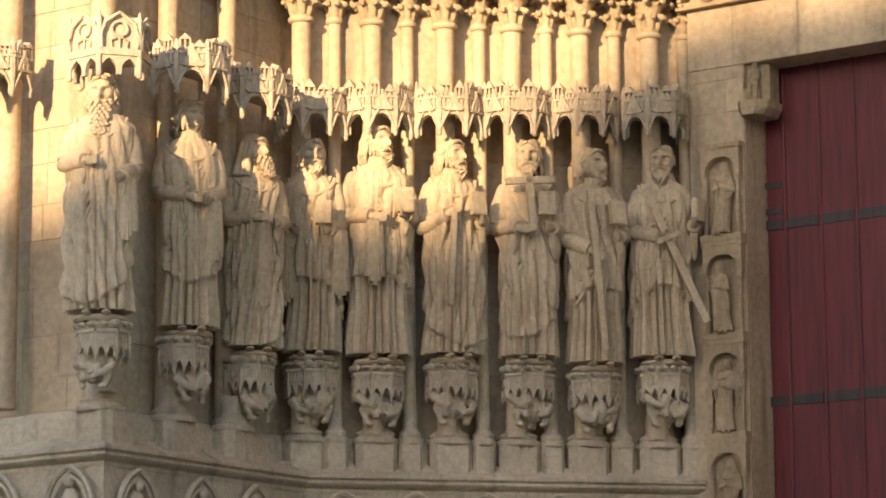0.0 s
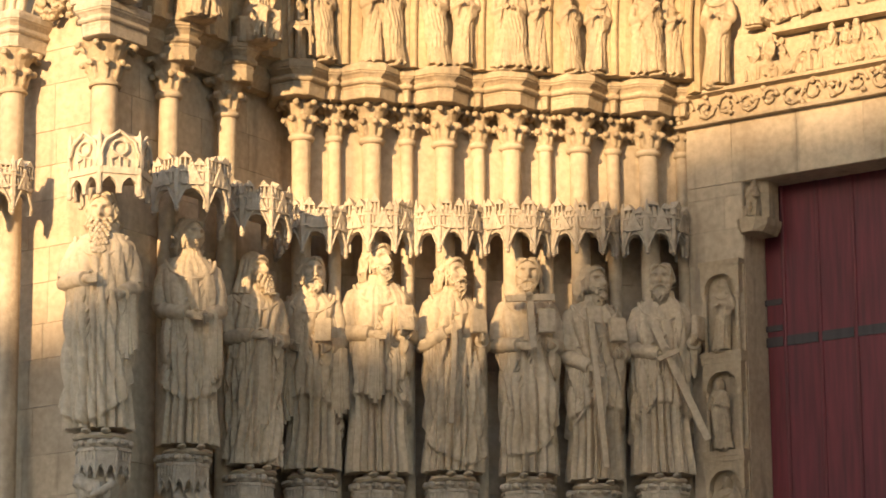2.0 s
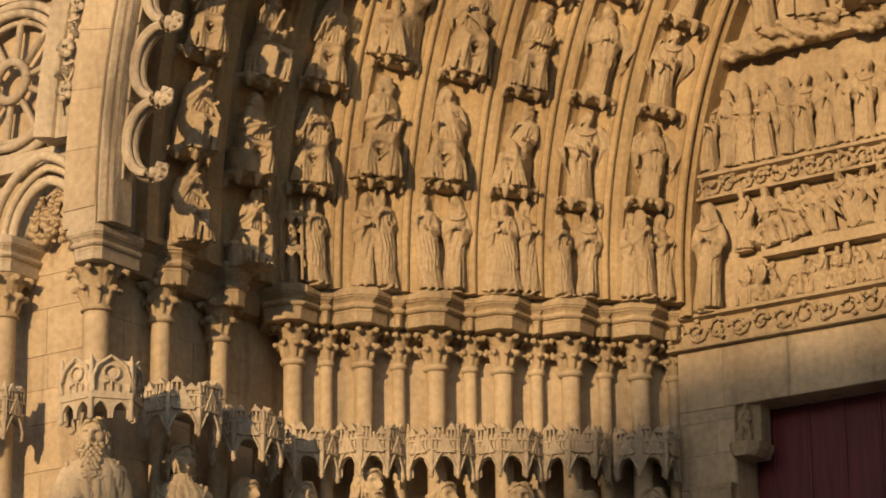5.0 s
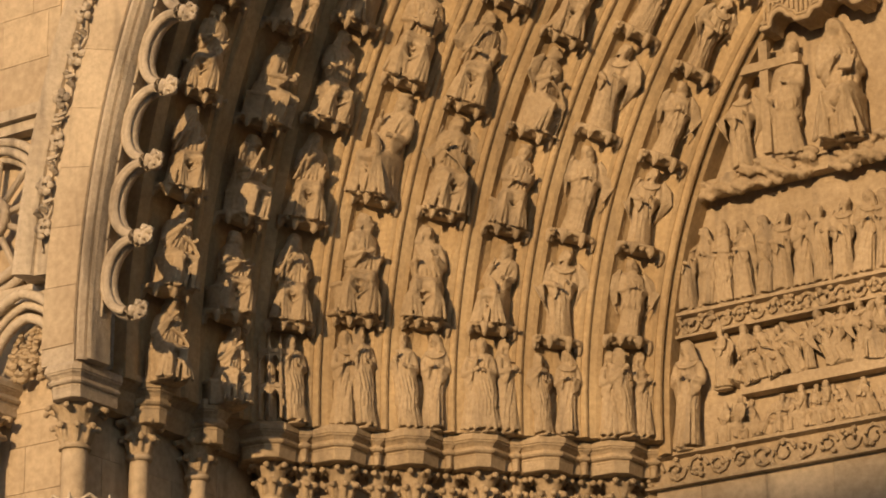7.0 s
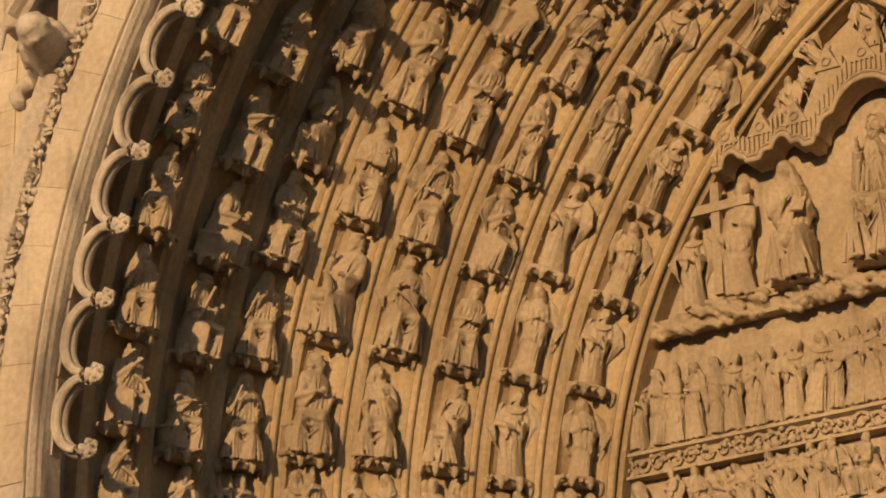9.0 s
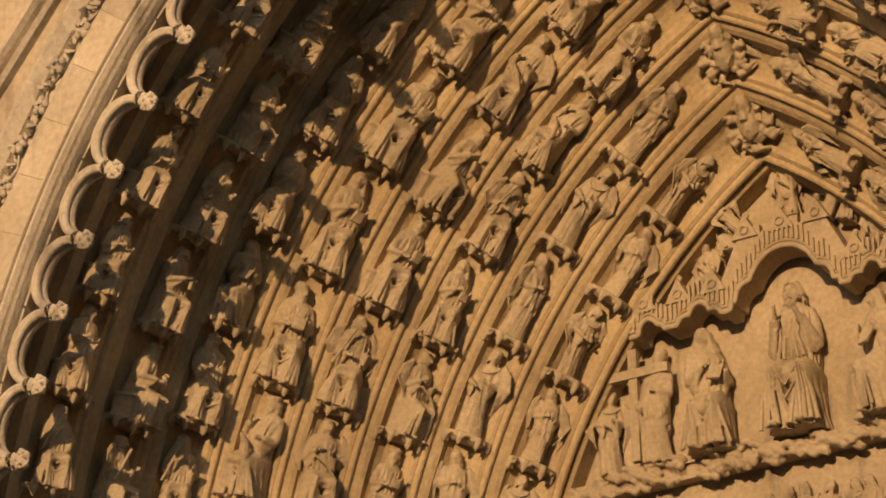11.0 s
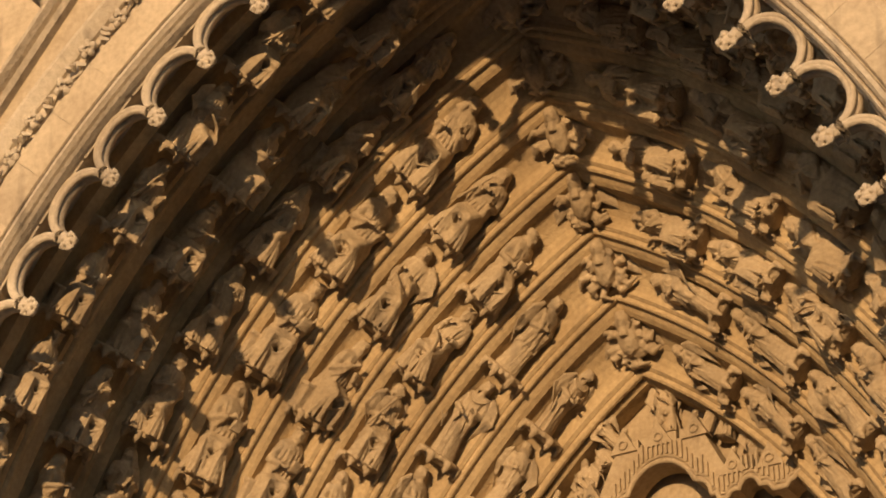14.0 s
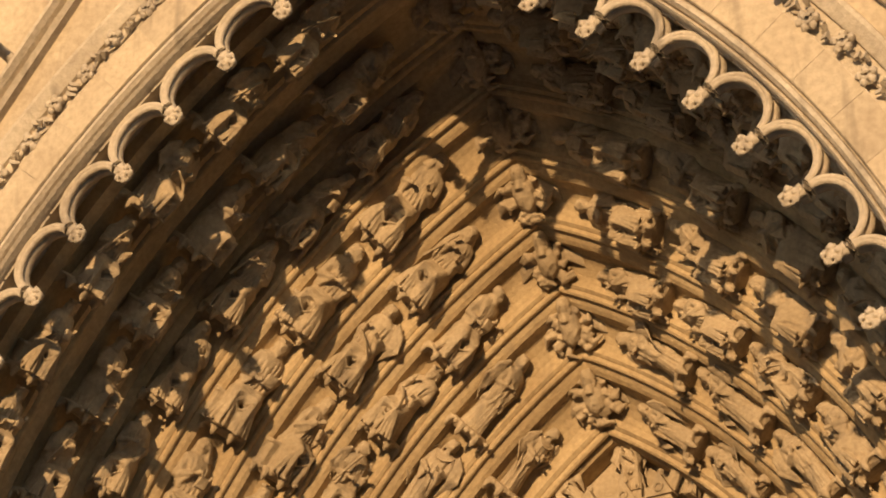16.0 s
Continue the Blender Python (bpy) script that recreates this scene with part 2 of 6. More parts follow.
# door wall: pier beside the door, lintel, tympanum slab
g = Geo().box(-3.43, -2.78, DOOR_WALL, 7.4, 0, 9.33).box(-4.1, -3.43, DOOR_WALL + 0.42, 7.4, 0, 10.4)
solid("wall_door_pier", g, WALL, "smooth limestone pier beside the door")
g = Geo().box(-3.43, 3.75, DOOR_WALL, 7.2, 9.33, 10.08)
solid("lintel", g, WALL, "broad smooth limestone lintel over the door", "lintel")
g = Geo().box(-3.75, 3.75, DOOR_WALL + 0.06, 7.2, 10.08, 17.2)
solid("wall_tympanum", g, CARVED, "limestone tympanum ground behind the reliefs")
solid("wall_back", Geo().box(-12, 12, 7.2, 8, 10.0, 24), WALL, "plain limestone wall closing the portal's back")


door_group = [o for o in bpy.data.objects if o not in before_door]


# ---- archivolts ----
def arc_point(R, a, y, mirror=1):
    return (mirror * (-(R * math.cos(a) - CENTRE_X)), y, CENTRE_Z + R * math.sin(a))


def apex_angle(R):
    return math.acos(CENTRE_X / R)


def swept(prof, mirror=1, steps=48, drop=0.0, start=0.0, geo=None):
    """A profile of (radius, y) swept from the springing to the apex."""
    rings = []
    if drop:
        rings.append([(lambda p: (p[0], p[1], p[2] - drop))(arc_point(R, 0, y, mirror)) for R, y in prof])
    for j in range(steps + 1):
        rings.append([arc_point(R, start + (apex_angle(R) - start) * j / steps, y, mirror) for R, y in prof])
    return (geo or Geo()).rings(rings)


def band_profile(p0, p1):
    """From the inner rib to the outer one: roll, fillets and the hollow in which the figures sit."""
    d = Vector((p1[0] - p0[0], p1[1] - p0[1]))
    back = Vector((-d.y, d.x)).normalized()
    if back.x < 0:
        back = -back
    out = []
    for s, e in ((0.0, 0.008), (0.02, -0.022), (0.05, -0.036), (0.085, -0.032), (0.11, -0.010), (0.118, 0.004), (0.13, -0.002), (0.19, -0.002), (0.24, 0.05), (0.32, 0.088), (0.42, 0.108), (0.52, 0.115), (0.64, 0.108), (0.74, 0.075), (0.80, 0.035), (0.825, 0.006), (0.90, -0.002), (1.0, 0.006), (1.0, 0.9), (0.0, 0.9)):
        q = Vector(p0) + d * s + back * e
        out.append((q.x, q.y))
    return out, d.normalized(), back


for k in range(8):
    prof, _, _ = band_profile(RIBS[k], RIBS[k + 1])
    for mirror in (1, -1):
        solid("archivolt", swept(prof, mirror, drop=0.18), VAULT, "pointed limestone archivolt with roll mouldings and a hollow", "archivolt", group="archivolts")

for mirror in (1, -1):
    solid("arch_soffit", swept([(6.84, 5.69), (6.80, 5.74), (6.80, 6.05), (7.3, 6.05), (7.3, 5.95)], mirror, drop=0.3), VAULT, "plain limestone reveal round the tympanum", "moulding")

# front arch: rolls and voussoirs stand on the corner column; foliage strip and hood start higher up
FACE = [(9.98, 0.36), (9.72, 0.32), (9.72, 0.12), (9.73, 0.06), (9.75, 0.03), (9.77, 0.05), (9.78, 0.08), (9.79, 0.03), (9.82, -0.01), (9.86, 0.0), (9.875, 0.06), (9.89, 0.06), (9.895, 0.012), (10.30, 0.012), (10.30, 0.9), (9.98, 0.9)]
HOOD = [(10.30, 0.08), (10.52, 0.08), (10.53, 0.04), (10.545, 0.03), (10.66, -0.03), (10.70, -0.03), (10.72, 0.05), (10.74, 0.9), (10.30, 0.9)]
HOOD_FOOT = radians(4.4)
VOUSSOIRS = 20
for mirror in (1, -1):
    arch = solid("front_arch", swept(FACE, mirror, steps=64, drop=0.17), GREY, "pale limestone front arch with roll mouldings and smooth voussoirs", "arch", group="front arch")
    solid("hood_mould", swept(HOOD, mirror, steps=64, start=HOOD_FOOT), GREY, "limestone hood mould beside a strip of leaves", "moulding")
    # leaf scrolls in the hollow of the hood
    g = Geo()
    n = 26
    step = (apex_angle(10.41) - HOOD_FOOT - 0.03) / n
    r3 = random.Random(17)
    g.tube([arc_point(10.41 + 0.05 * math.sin(0.75 * math.pi * q), HOOD_FOOT + 0.02 + step * q / 2, 0.055, mirror) for q in range(2 * n + 1)], 0.016, 6)
    for i in range(n):
        a = HOOD_FOOT + 0.02 + step * (i + 0.5)
        turn = 0.03 if i % 2 else -0.03
        r0, lobes = r3.uniform(0.062, 0.080), r3.choice((4, 5, 6))
        # a cupped flower with a hollow heart
        g.tube([arc_point(10.41 + turn + 0.55 * r0 * math.cos(t), a + 0.55 * r0 * math.sin(t) / 10.41, -0.025, mirror) for t in [0.7 * q for q in range(10)]], 0.021, 6)
        for q in range(lobes):
            b = 2 * math.pi * q / lobes + i
            g.ball(arc_point(10.41 + turn + r0 * math.cos(b), a + r0 * math.sin(b) / 10.41, -0.005, mirror), (0.042, 0.040, 0.042), None, 7, 5, 0.35, 5, i + q)
        # small leaves between the flowers
        for q in range(3):
            b = a + step * (0.38 + 0.11 * q)
            x = 10.41 - turn * (1.6 - 1.1 * q) + r3.uniform(-0.02, 0.02)
            g.tube([arc_point(x, b - 0.003, 0.04, mirror), arc_point(x + 0.02, b, -0.015, mirror), arc_point(x + 0.045 * r3.choice((-1, 1)), b + 0.004, 0.02, mirror)], [0.020, 0.034, 0.014], 6)
    part("leaf_scroll", g, GREY, arch, "strip of carved leaf scrolls", True)
    step = (apex_angle(10.1) - 0.012) / VOUSSOIRS
    v = Geo()
    v.rings([[(mirror * (-(R * math.cos(a) )), y, R * math.sin(a)) for R, y in ((9.90, 0.1), (9.90, 0.002), (9.907, -0.003), (10.285, -0.003), (10.292, 0.002), (10.292, 0.1))] for a in [0.0002 + (step - 0.0004) * q / 6 for q in range(7)]])
    me = v.mesh("voussoir", WALL)
    for i in range(VOUSSOIRS):
        ob = new("voussoir", me)
        ob.parent = arch
        ob.matrix_world = Matrix.Translation((mirror * CENTRE_X, 0, CENTRE_Z)) @ pose(0, 0, 0, 0, mirror * math.degrees(step * i), 0)
g = Geo()
for mirror in (1, -1):
    rings = []
    for j in range(49):
        a = apex_angle(10.7) * j / 48
        p = arc_point(10.7, a, 0.55, mirror)
        rings.append([p, (p[0], 0.55, 24.0), (p[0], 0.95, 24.0), (p[0], 0.95, p[2])])
    g.rings(rings)
g.box(-12, -6.9, 0.55, 0.95, 10.5, 24).box(6.9, 12, 0.55, 0.95, 10.5, 24)
solid("wall_spandrel", g, WALL, "limestone wall above the front arch")


# ---- carved figures ----
def wave(x):
    """Round pipes of cloth with sharp valleys between them."""
    return 1.7 * abs(math.sin(x)) ** 0.75 - 1.15


def robe(geo, h, rnd, z0, z1, width, depth, cy=0.0, folds=9, fold=0.026, mantle=None, lean=0.0, nt=84, nz=64):
    """A body in a robe; width and depth are functions of the height over h."""
    ph = [rnd.uniform(0, 6.28) for _ in range(6)]
    sway = rnd.uniform(-0.012, 0.012) * h
    rings = []
    for j in range(nz + 1):
        u = z0 + (z1 - z0) * j / nz
        w, d = width(u) * h, depth(u) * h
        deep = fold * h * max(0.0, min(1.0, (0.70 - u) / 0.35)) + (0.009 * h if u < 0.80 else 0.004 * h)
        ring = []
        for i in range(nt):
            th = 2 * math.pi * i / nt
            bend = 0.10 * math.sin(2.2 * u * 6 + ph[0]) + 0.5 * math.sin(th * 2 + ph[1])
            r = deep * (0.40 * wave(folds * th / 2 + ph[2] + bend) + 0.62 * wave(folds * 1.0 * th + ph[3] + bend * 0.9) + 0.18 * wave(folds * 1.9 * th + ph[0]))
            if mantle:
                low = mantle["low"] + mantle["tilt"] * math.sin(th + mantle["turn"]) + 0.005 * math.sin(5 * th + ph[4])
                t = max(0.0, min(1.0, (u - low) / 0.008))
                t *= t * (3 - 2 * t)
                frontal = -math.sin(th)
                swag = wave(mantle["n"] * (u * 2.6 + 3.4 * mantle["slope"] * math.cos(th) - 0.3 * frontal) + ph[5] + 0.25 * math.sin(3 * th))
                hang = max(0.0, min(1.0, (0.80 - u) / 0.1))
                r = r * (1 - 0.45 * t) + t * h * (0.022 + 0.012 * swag * hang)
            c, s = math.cos(th), math.sin(th)
            # slightly square section
            q = (abs(c) ** 2.6 + abs(s) ** 2.6) ** (-1 / 2.6)
            ring.append((sway * math.sin(u * 5) + (w * q + r) * c + lean * h * u, cy * h + (d * q + r) * s, u * h))
        rings.append(ring)
    geo.rings(rings)


def lerp_table(table):
    def at(u):
        for (a, x), (b, y) in zip(table, table[1:]):
            if u <= b:
                t = (u - a) / (b - a)
                t = t * t * (3 - 2 * t)
                return x + (y - x) * max(0.0, t)
        return table[-1][1]
    return at


def bump(x, at, width):
    return math.exp(-((x - at) / width) ** 2)


def head(geo, h, rnd, at, turn=0.0, tilt=0.0, beard=1.0, hair="curls", size=1.0, fine=1.0):
    """A head with brow, eye sockets, nose, lips, and strands of hair and beard; turn in degrees towards larger x."""
    s = h * size
    m = Matrix.Translation(Vector(at) * h) @ pose(0, 0, 0, tilt, 0, turn)
    nt, nz = int(56 * fine), int(44 * fine)
    rings = []
    for j in range(nz + 1):
        a = math.pi * min(max(j / nz, 0.015), 0.985) - math.pi / 2
        z = 0.062 * math.sin(a)
        ring = []
        for i in range(nt):
            p = 2 * math.pi * i / nt
            q = (p + math.pi) % (2 * math.pi) - math.pi      # 0 is straight ahead
            jaw = 1 - 0.20 * max(0.0, min(1.0, (-z - 0.012) / 0.05))
            x, y = 0.045 * math.cos(a) * math.sin(q) * jaw, -0.050 * math.cos(a) * math.cos(q)
            d = 0.0
            d += 0.021 * bump(q, 0, 0.17) * (bump(z, -0.010, 0.010) + 0.55 * bump(z, 0.004, 0.010) + 0.25 * bump(z, 0.016, 0.008))
            d += 0.008 * bump(z, 0.023, 0.006) * bump(abs(q), 0.42, 0.42)
            d -= 0.014 * bump(z, 0.010, 0.0075) * bump(abs(q), 0.44, 0.22)
            d += 0.004 * bump(z, 0.009, 0.0035) * bump(abs(q), 0.44, 0.13)
            d += 0.004 * bump(z, -0.010, 0.012) * bump(abs(q), 0.70, 0.25)
            d += 0.006 * bump(q, 0, 0.30) * (bump(z, -0.029, 0.0035) + bump(z, -0.037, 0.0035)) - 0.005 * bump(q, 0, 0.3) * bump(z, -0.033, 0.002)
            d += 0.008 * bump(q, 0, 0.35) * bump(z, -0.052, 0.009)
            ring.append(((x + d * math.sin(q)) * s, (y - d * math.cos(q)) * s, z * s))
        rings.append(ring)
    geo.rings(rings, m)
    geo.lathe([(0.034 * s, -0.13 * s), (0.029 * s, -0.08 * s), (0.028 * s, -0.02 * s)], n=12, m=m)
    k = 6 if fine > 0.7 else 5
    if beard:
        geo.ball((0, -0.026 * s, -0.058 * s), (0.030 * s, 0.026 * s, (0.024 + 0.030 * beard) * s), m, 14, 9)
        n = int(15 * (0.6 + 0.4 * fine))
        for row in range(2):
            for i in range(n):
                q = -1.25 + 2.5 * (i + 0.5 * row) / (n - 1)
                x0, y0 = 0.038 * math.sin(q), -0.044 * math.cos(q)
                z0 = -0.030 - 0.012 * row + 0.020 * abs(q)
                ln = (0.055 * beard + 0.02) * (1 - 0.42 * abs(q)) * (0.8 + 0.35 * rnd.random())
                w = rnd.uniform(-0.006, 0.006)
                pull = 1 - 0.42 * min(1.0, beard)
                geo.tube([(x0 * s, y0 * s, z0 * s), ((x0 * 0.92 + w) * s, (y0 - 0.006 - 0.004 * row) * s, (z0 - ln * 0.4) * s), ((x0 * 0.75 - w) * s, (y0 * 0.95 - 0.006) * s, (z0 - ln * 0.75) * s), ((x0 * pull + w) * s, (y0 * 0.9) * s, (z0 - ln) * s)], [0.005 * s, 0.0075 * s, 0.0065 * s, 0.002 * s], k, m)
        if beard > 1.25:
            # rows of small ringlets
            rows = int(6 * beard)
            for row in range(rows):
                t = row / rows
                for i in range(5):
                    q = (1.05 - 0.45 * t) * (2 * (i + 0.5 * (row % 2)) / 4.5 - 1)
                    r0 = 0.044 - 0.010 * t
                    at_ = (r0 * math.sin(q) + rnd.uniform(-0.002, 0.002), -0.016 - 0.045 * t - r0 * math.cos(q), -0.034 - 0.0118 * row + 0.010 * abs(q) + rnd.uniform(-0.002, 0.002))
                    geo.ball(tuple(c * s for c in at_), (0.0088 * s, 0.010 * s, 0.0085 * s), m, 7, 5)
        for sx in (-1, 1):
            geo.tube([(sx * 0.002 * s, -0.058 * s, -0.024 * s), (sx * 0.014 * s, -0.054 * s, -0.028 * s), (sx * 0.026 * s, -0.042 * s, -0.040 * s)], [0.004 * s, 0.006 * s, 0.003 * s], k, m)
    if hair in ("curls", "crown", "short"):
        long = 0.075 if hair != "short" else 0.035
        geo.ball((0, 0.012 * s, 0.012 * s), (0.0445 * s, 0.047 * s, 0.054 * s), m, 18, 12)
        n = int(22 * (0.6 + 0.4 * fine))
        for i in range(n):
            q = 0.95 + (2 * math.pi - 1.9) * i / (n - 1)
            w = rnd.uniform(-0.006, 0.006)
            pts = []
            for t in (0.0, 0.3, 0.55, 0.8, 1.0):
                rr = 0.014 + 0.033 * math.sin(min(t * 1.9, 1.57)) - 0.012 * max(0, t - 0.75)
                zz = 0.066 - 0.040 * t * t - long * max(0, t - 0.35) * 1.5
                pts.append(((rr * math.sin(q) + w * math.sin(t * 9 + i)) * s, (0.010 - (rr + 0.004) * math.cos(q)) * s, zz * s))
            geo.tube(pts, [0.005 * s, 0.0065 * s, 0.0075 * s, 0.008 * s, 0.004 * s], k, m)
        # locks parted over the brow, waving down beside the face
        for sx in (-1, 1):
            for i in range(5):
                o, w = 0.006 * i, rnd.uniform(-0.003, 0.003)
                pts = [(sx * 0.003, -0.038 + o * 1.8, 0.055 + 0.2 * o), (sx * (0.022 + w), -0.034 + 1.4 * o, 0.050 + 0.3 * o), (sx * (0.041 + w), -0.010 + 1.4 * o, 0.028), (sx * (0.052 - w), 0.002 + 1.4 * o, 0.004), (sx * (0.045 + w), 0.004 + 1.5 * o, -0.020), (sx * (0.055 - w), 0.004 + 1.5 * o, -0.042), (sx * (0.047 + w), 0.008 + 1.5 * o, -0.014 - long * 0.75)]
                if hair == "short":
                    pts = pts[:4]
                geo.tube([tuple(c * s for c in p) for p in pts], [0.005 * s] + [0.0072 * s] * (len(pts) - 2) + [0.005 * s], k, m)
    if hair == "veil":
        geo.ball((0, 0.013 * s, 0.010 * s), (0.052 * s, 0.052 * s, 0.064 * s), m, 18, 12)
        for sx in (-1, 1):
            for q in range(3):
                geo.tube([(sx * (0.036 + 0.006 * q) * s, (-0.018 + 0.016 * q) * s, 0.035 * s), (sx * (0.046 + 0.006 * q) * s, (-0.014 + 0.016 * q) * s, -0.03 * s), (sx * (0.055 + 0.012 * q) * s, (-0.012 + 0.016 * q) * s, -0.10 * s)], [0.010 * s, 0.013 * s, 0.018 * s], 7, m)
        geo.tube([(0.044 * math.sin(q) * s, (0.004 - 0.047 * math.cos(q)) * s, 0.046 * s - 0.012 * abs(q) * s) for q in [-1.4 + 0.28 * j for j in range(11)]], 0.007 * s, 6, m)
    elif hair == "crown":
        geo.lathe([(0.047 * s, 0.040 * s), (0.053 * s, 0.042 * s), (0.056 * s, 0.066 * s), (0.047 * s, 0.068 * s)], n=16, m=m)


def arm(geo, h, sx, elbow, hand, drape=0.13, rnd=random, shoulder=0.098):
    """A sleeved arm from shoulder to hand, wrinkled, with cloth hanging from the forearm."""
    sh, el, ha = Vector((sx * shoulder, 0.0, 0.768)), Vector((elbow[0] * 0.80, elbow[1], elbow[2])), Vector(hand)
    pts, rad = [], []
    key = [sh + Vector((-sx * 0.035, 0, 0.016)), sh, sh.lerp(el, 0.5) + Vector((sx * 0.010, 0.004, 0)), el + Vector((sx * 0.004, 0.004, -0.004)), el.lerp(ha, 0.45), el.lerp(ha, 0.80)]
    base = [0.028, 0.040, 0.040, 0.039, 0.035, 0.032]
    ph = rnd.uniform(0, 6)
    for i in range(len(key) - 1):
        for q in range(6):
            t = q / 6
            pts.append(key[i].lerp(key[i + 1], t) * h)
            rad.append((base[i] + (base[i + 1] - base[i]) * t) * h * (1 + (0.10 if i > 1 else 0.05) * wave((i * 6 + q) * 0.9 + ph)))
    pts.append(key[-1] * h)
    rad.append(base[-1] * h)
    geo.tube(pts, rad, 16)
    geo.tube([el.lerp(ha, 0.72) * h, el.lerp(ha, 0.96) * h], [0.019 * h, 0.015 * h], 10)
    d = (ha - el).normalized()
    m = Matrix.Translation(ha * h) @ d.to_track_quat("X", "Z").to_matrix().to_4x4()
    geo.ball((0, 0, 0), (0.026 * h, 0.013 * h, 0.022 * h), m, 12, 8)
    for i in range(4):
        z = (0.016 - 0.0105 * i) * h
        geo.tube([(0.012 * h, 0, z), (0.030 * h, -0.004 * h, z), (0.046 * h, 0.004 * h, z * 0.9)], [0.0072 * h, 0.0066 * h, 0.0045 * h], 7, m)
    geo.tube([(0.0, 0, 0.018 * h), (0.016 * h, -0.010 * h, 0.026 * h), (0.030 * h, -0.012 * h, 0.024 * h)], [0.008 * h, 0.007 * h, 0.005 * h], 7, m)
    if drape:
        across = Vector((-d.y, d.x, 0)).normalized()
        rings = []
        n = 22
        for j in range(n + 1):
            t = 0.02 + 0.80 * j / n
            p = el.lerp(ha, t)
            ln = drape * (0.55 + 0.6 * math.sin(math.pi * min(1, t * 1.25)) + 0.10 * math.sin(9 * t + ph))
            th = 0.013 + 0.009 * wave(j * 1.0 + ph)
            c = p + Vector((0, 0.006, -ln / 2))
            rings.append([tuple((c + across * (th * math.cos(a)) + Vector((0, 0, (ln / 2 + 0.01) * math.sin(a)))) * h) for a in [2 * math.pi * q / 14 for q in range(14)]])
        geo.rings(rings)


def box_at(geo, h, c, size, turn=(0, 0, 0)):
    m = Matrix.Translation(Vector(c) * h) @ pose(0, 0, 0, *turn)
    x, y, z = (s * h / 2 for s in size)
    geo.box(-x, x, -y, y, -z, z, m)


STAND_W = lerp_table([(0.0, 0.122), (0.03, 0.116), (0.25, 0.100), (0.45, 0.102), (0.58, 0.094), (0.70, 0.100), (0.765, 0.100), (0.81, 0.070), (0.835, 0.034), (0.87, 0.028)])
STAND_D = lerp_table([(0.0, 0.092), (0.25, 0.078), (0.45, 0.080), (0.60, 0.074), (0.72, 0.076), (0.775, 0.060), (0.82, 0.040), (0.87, 0.028)])


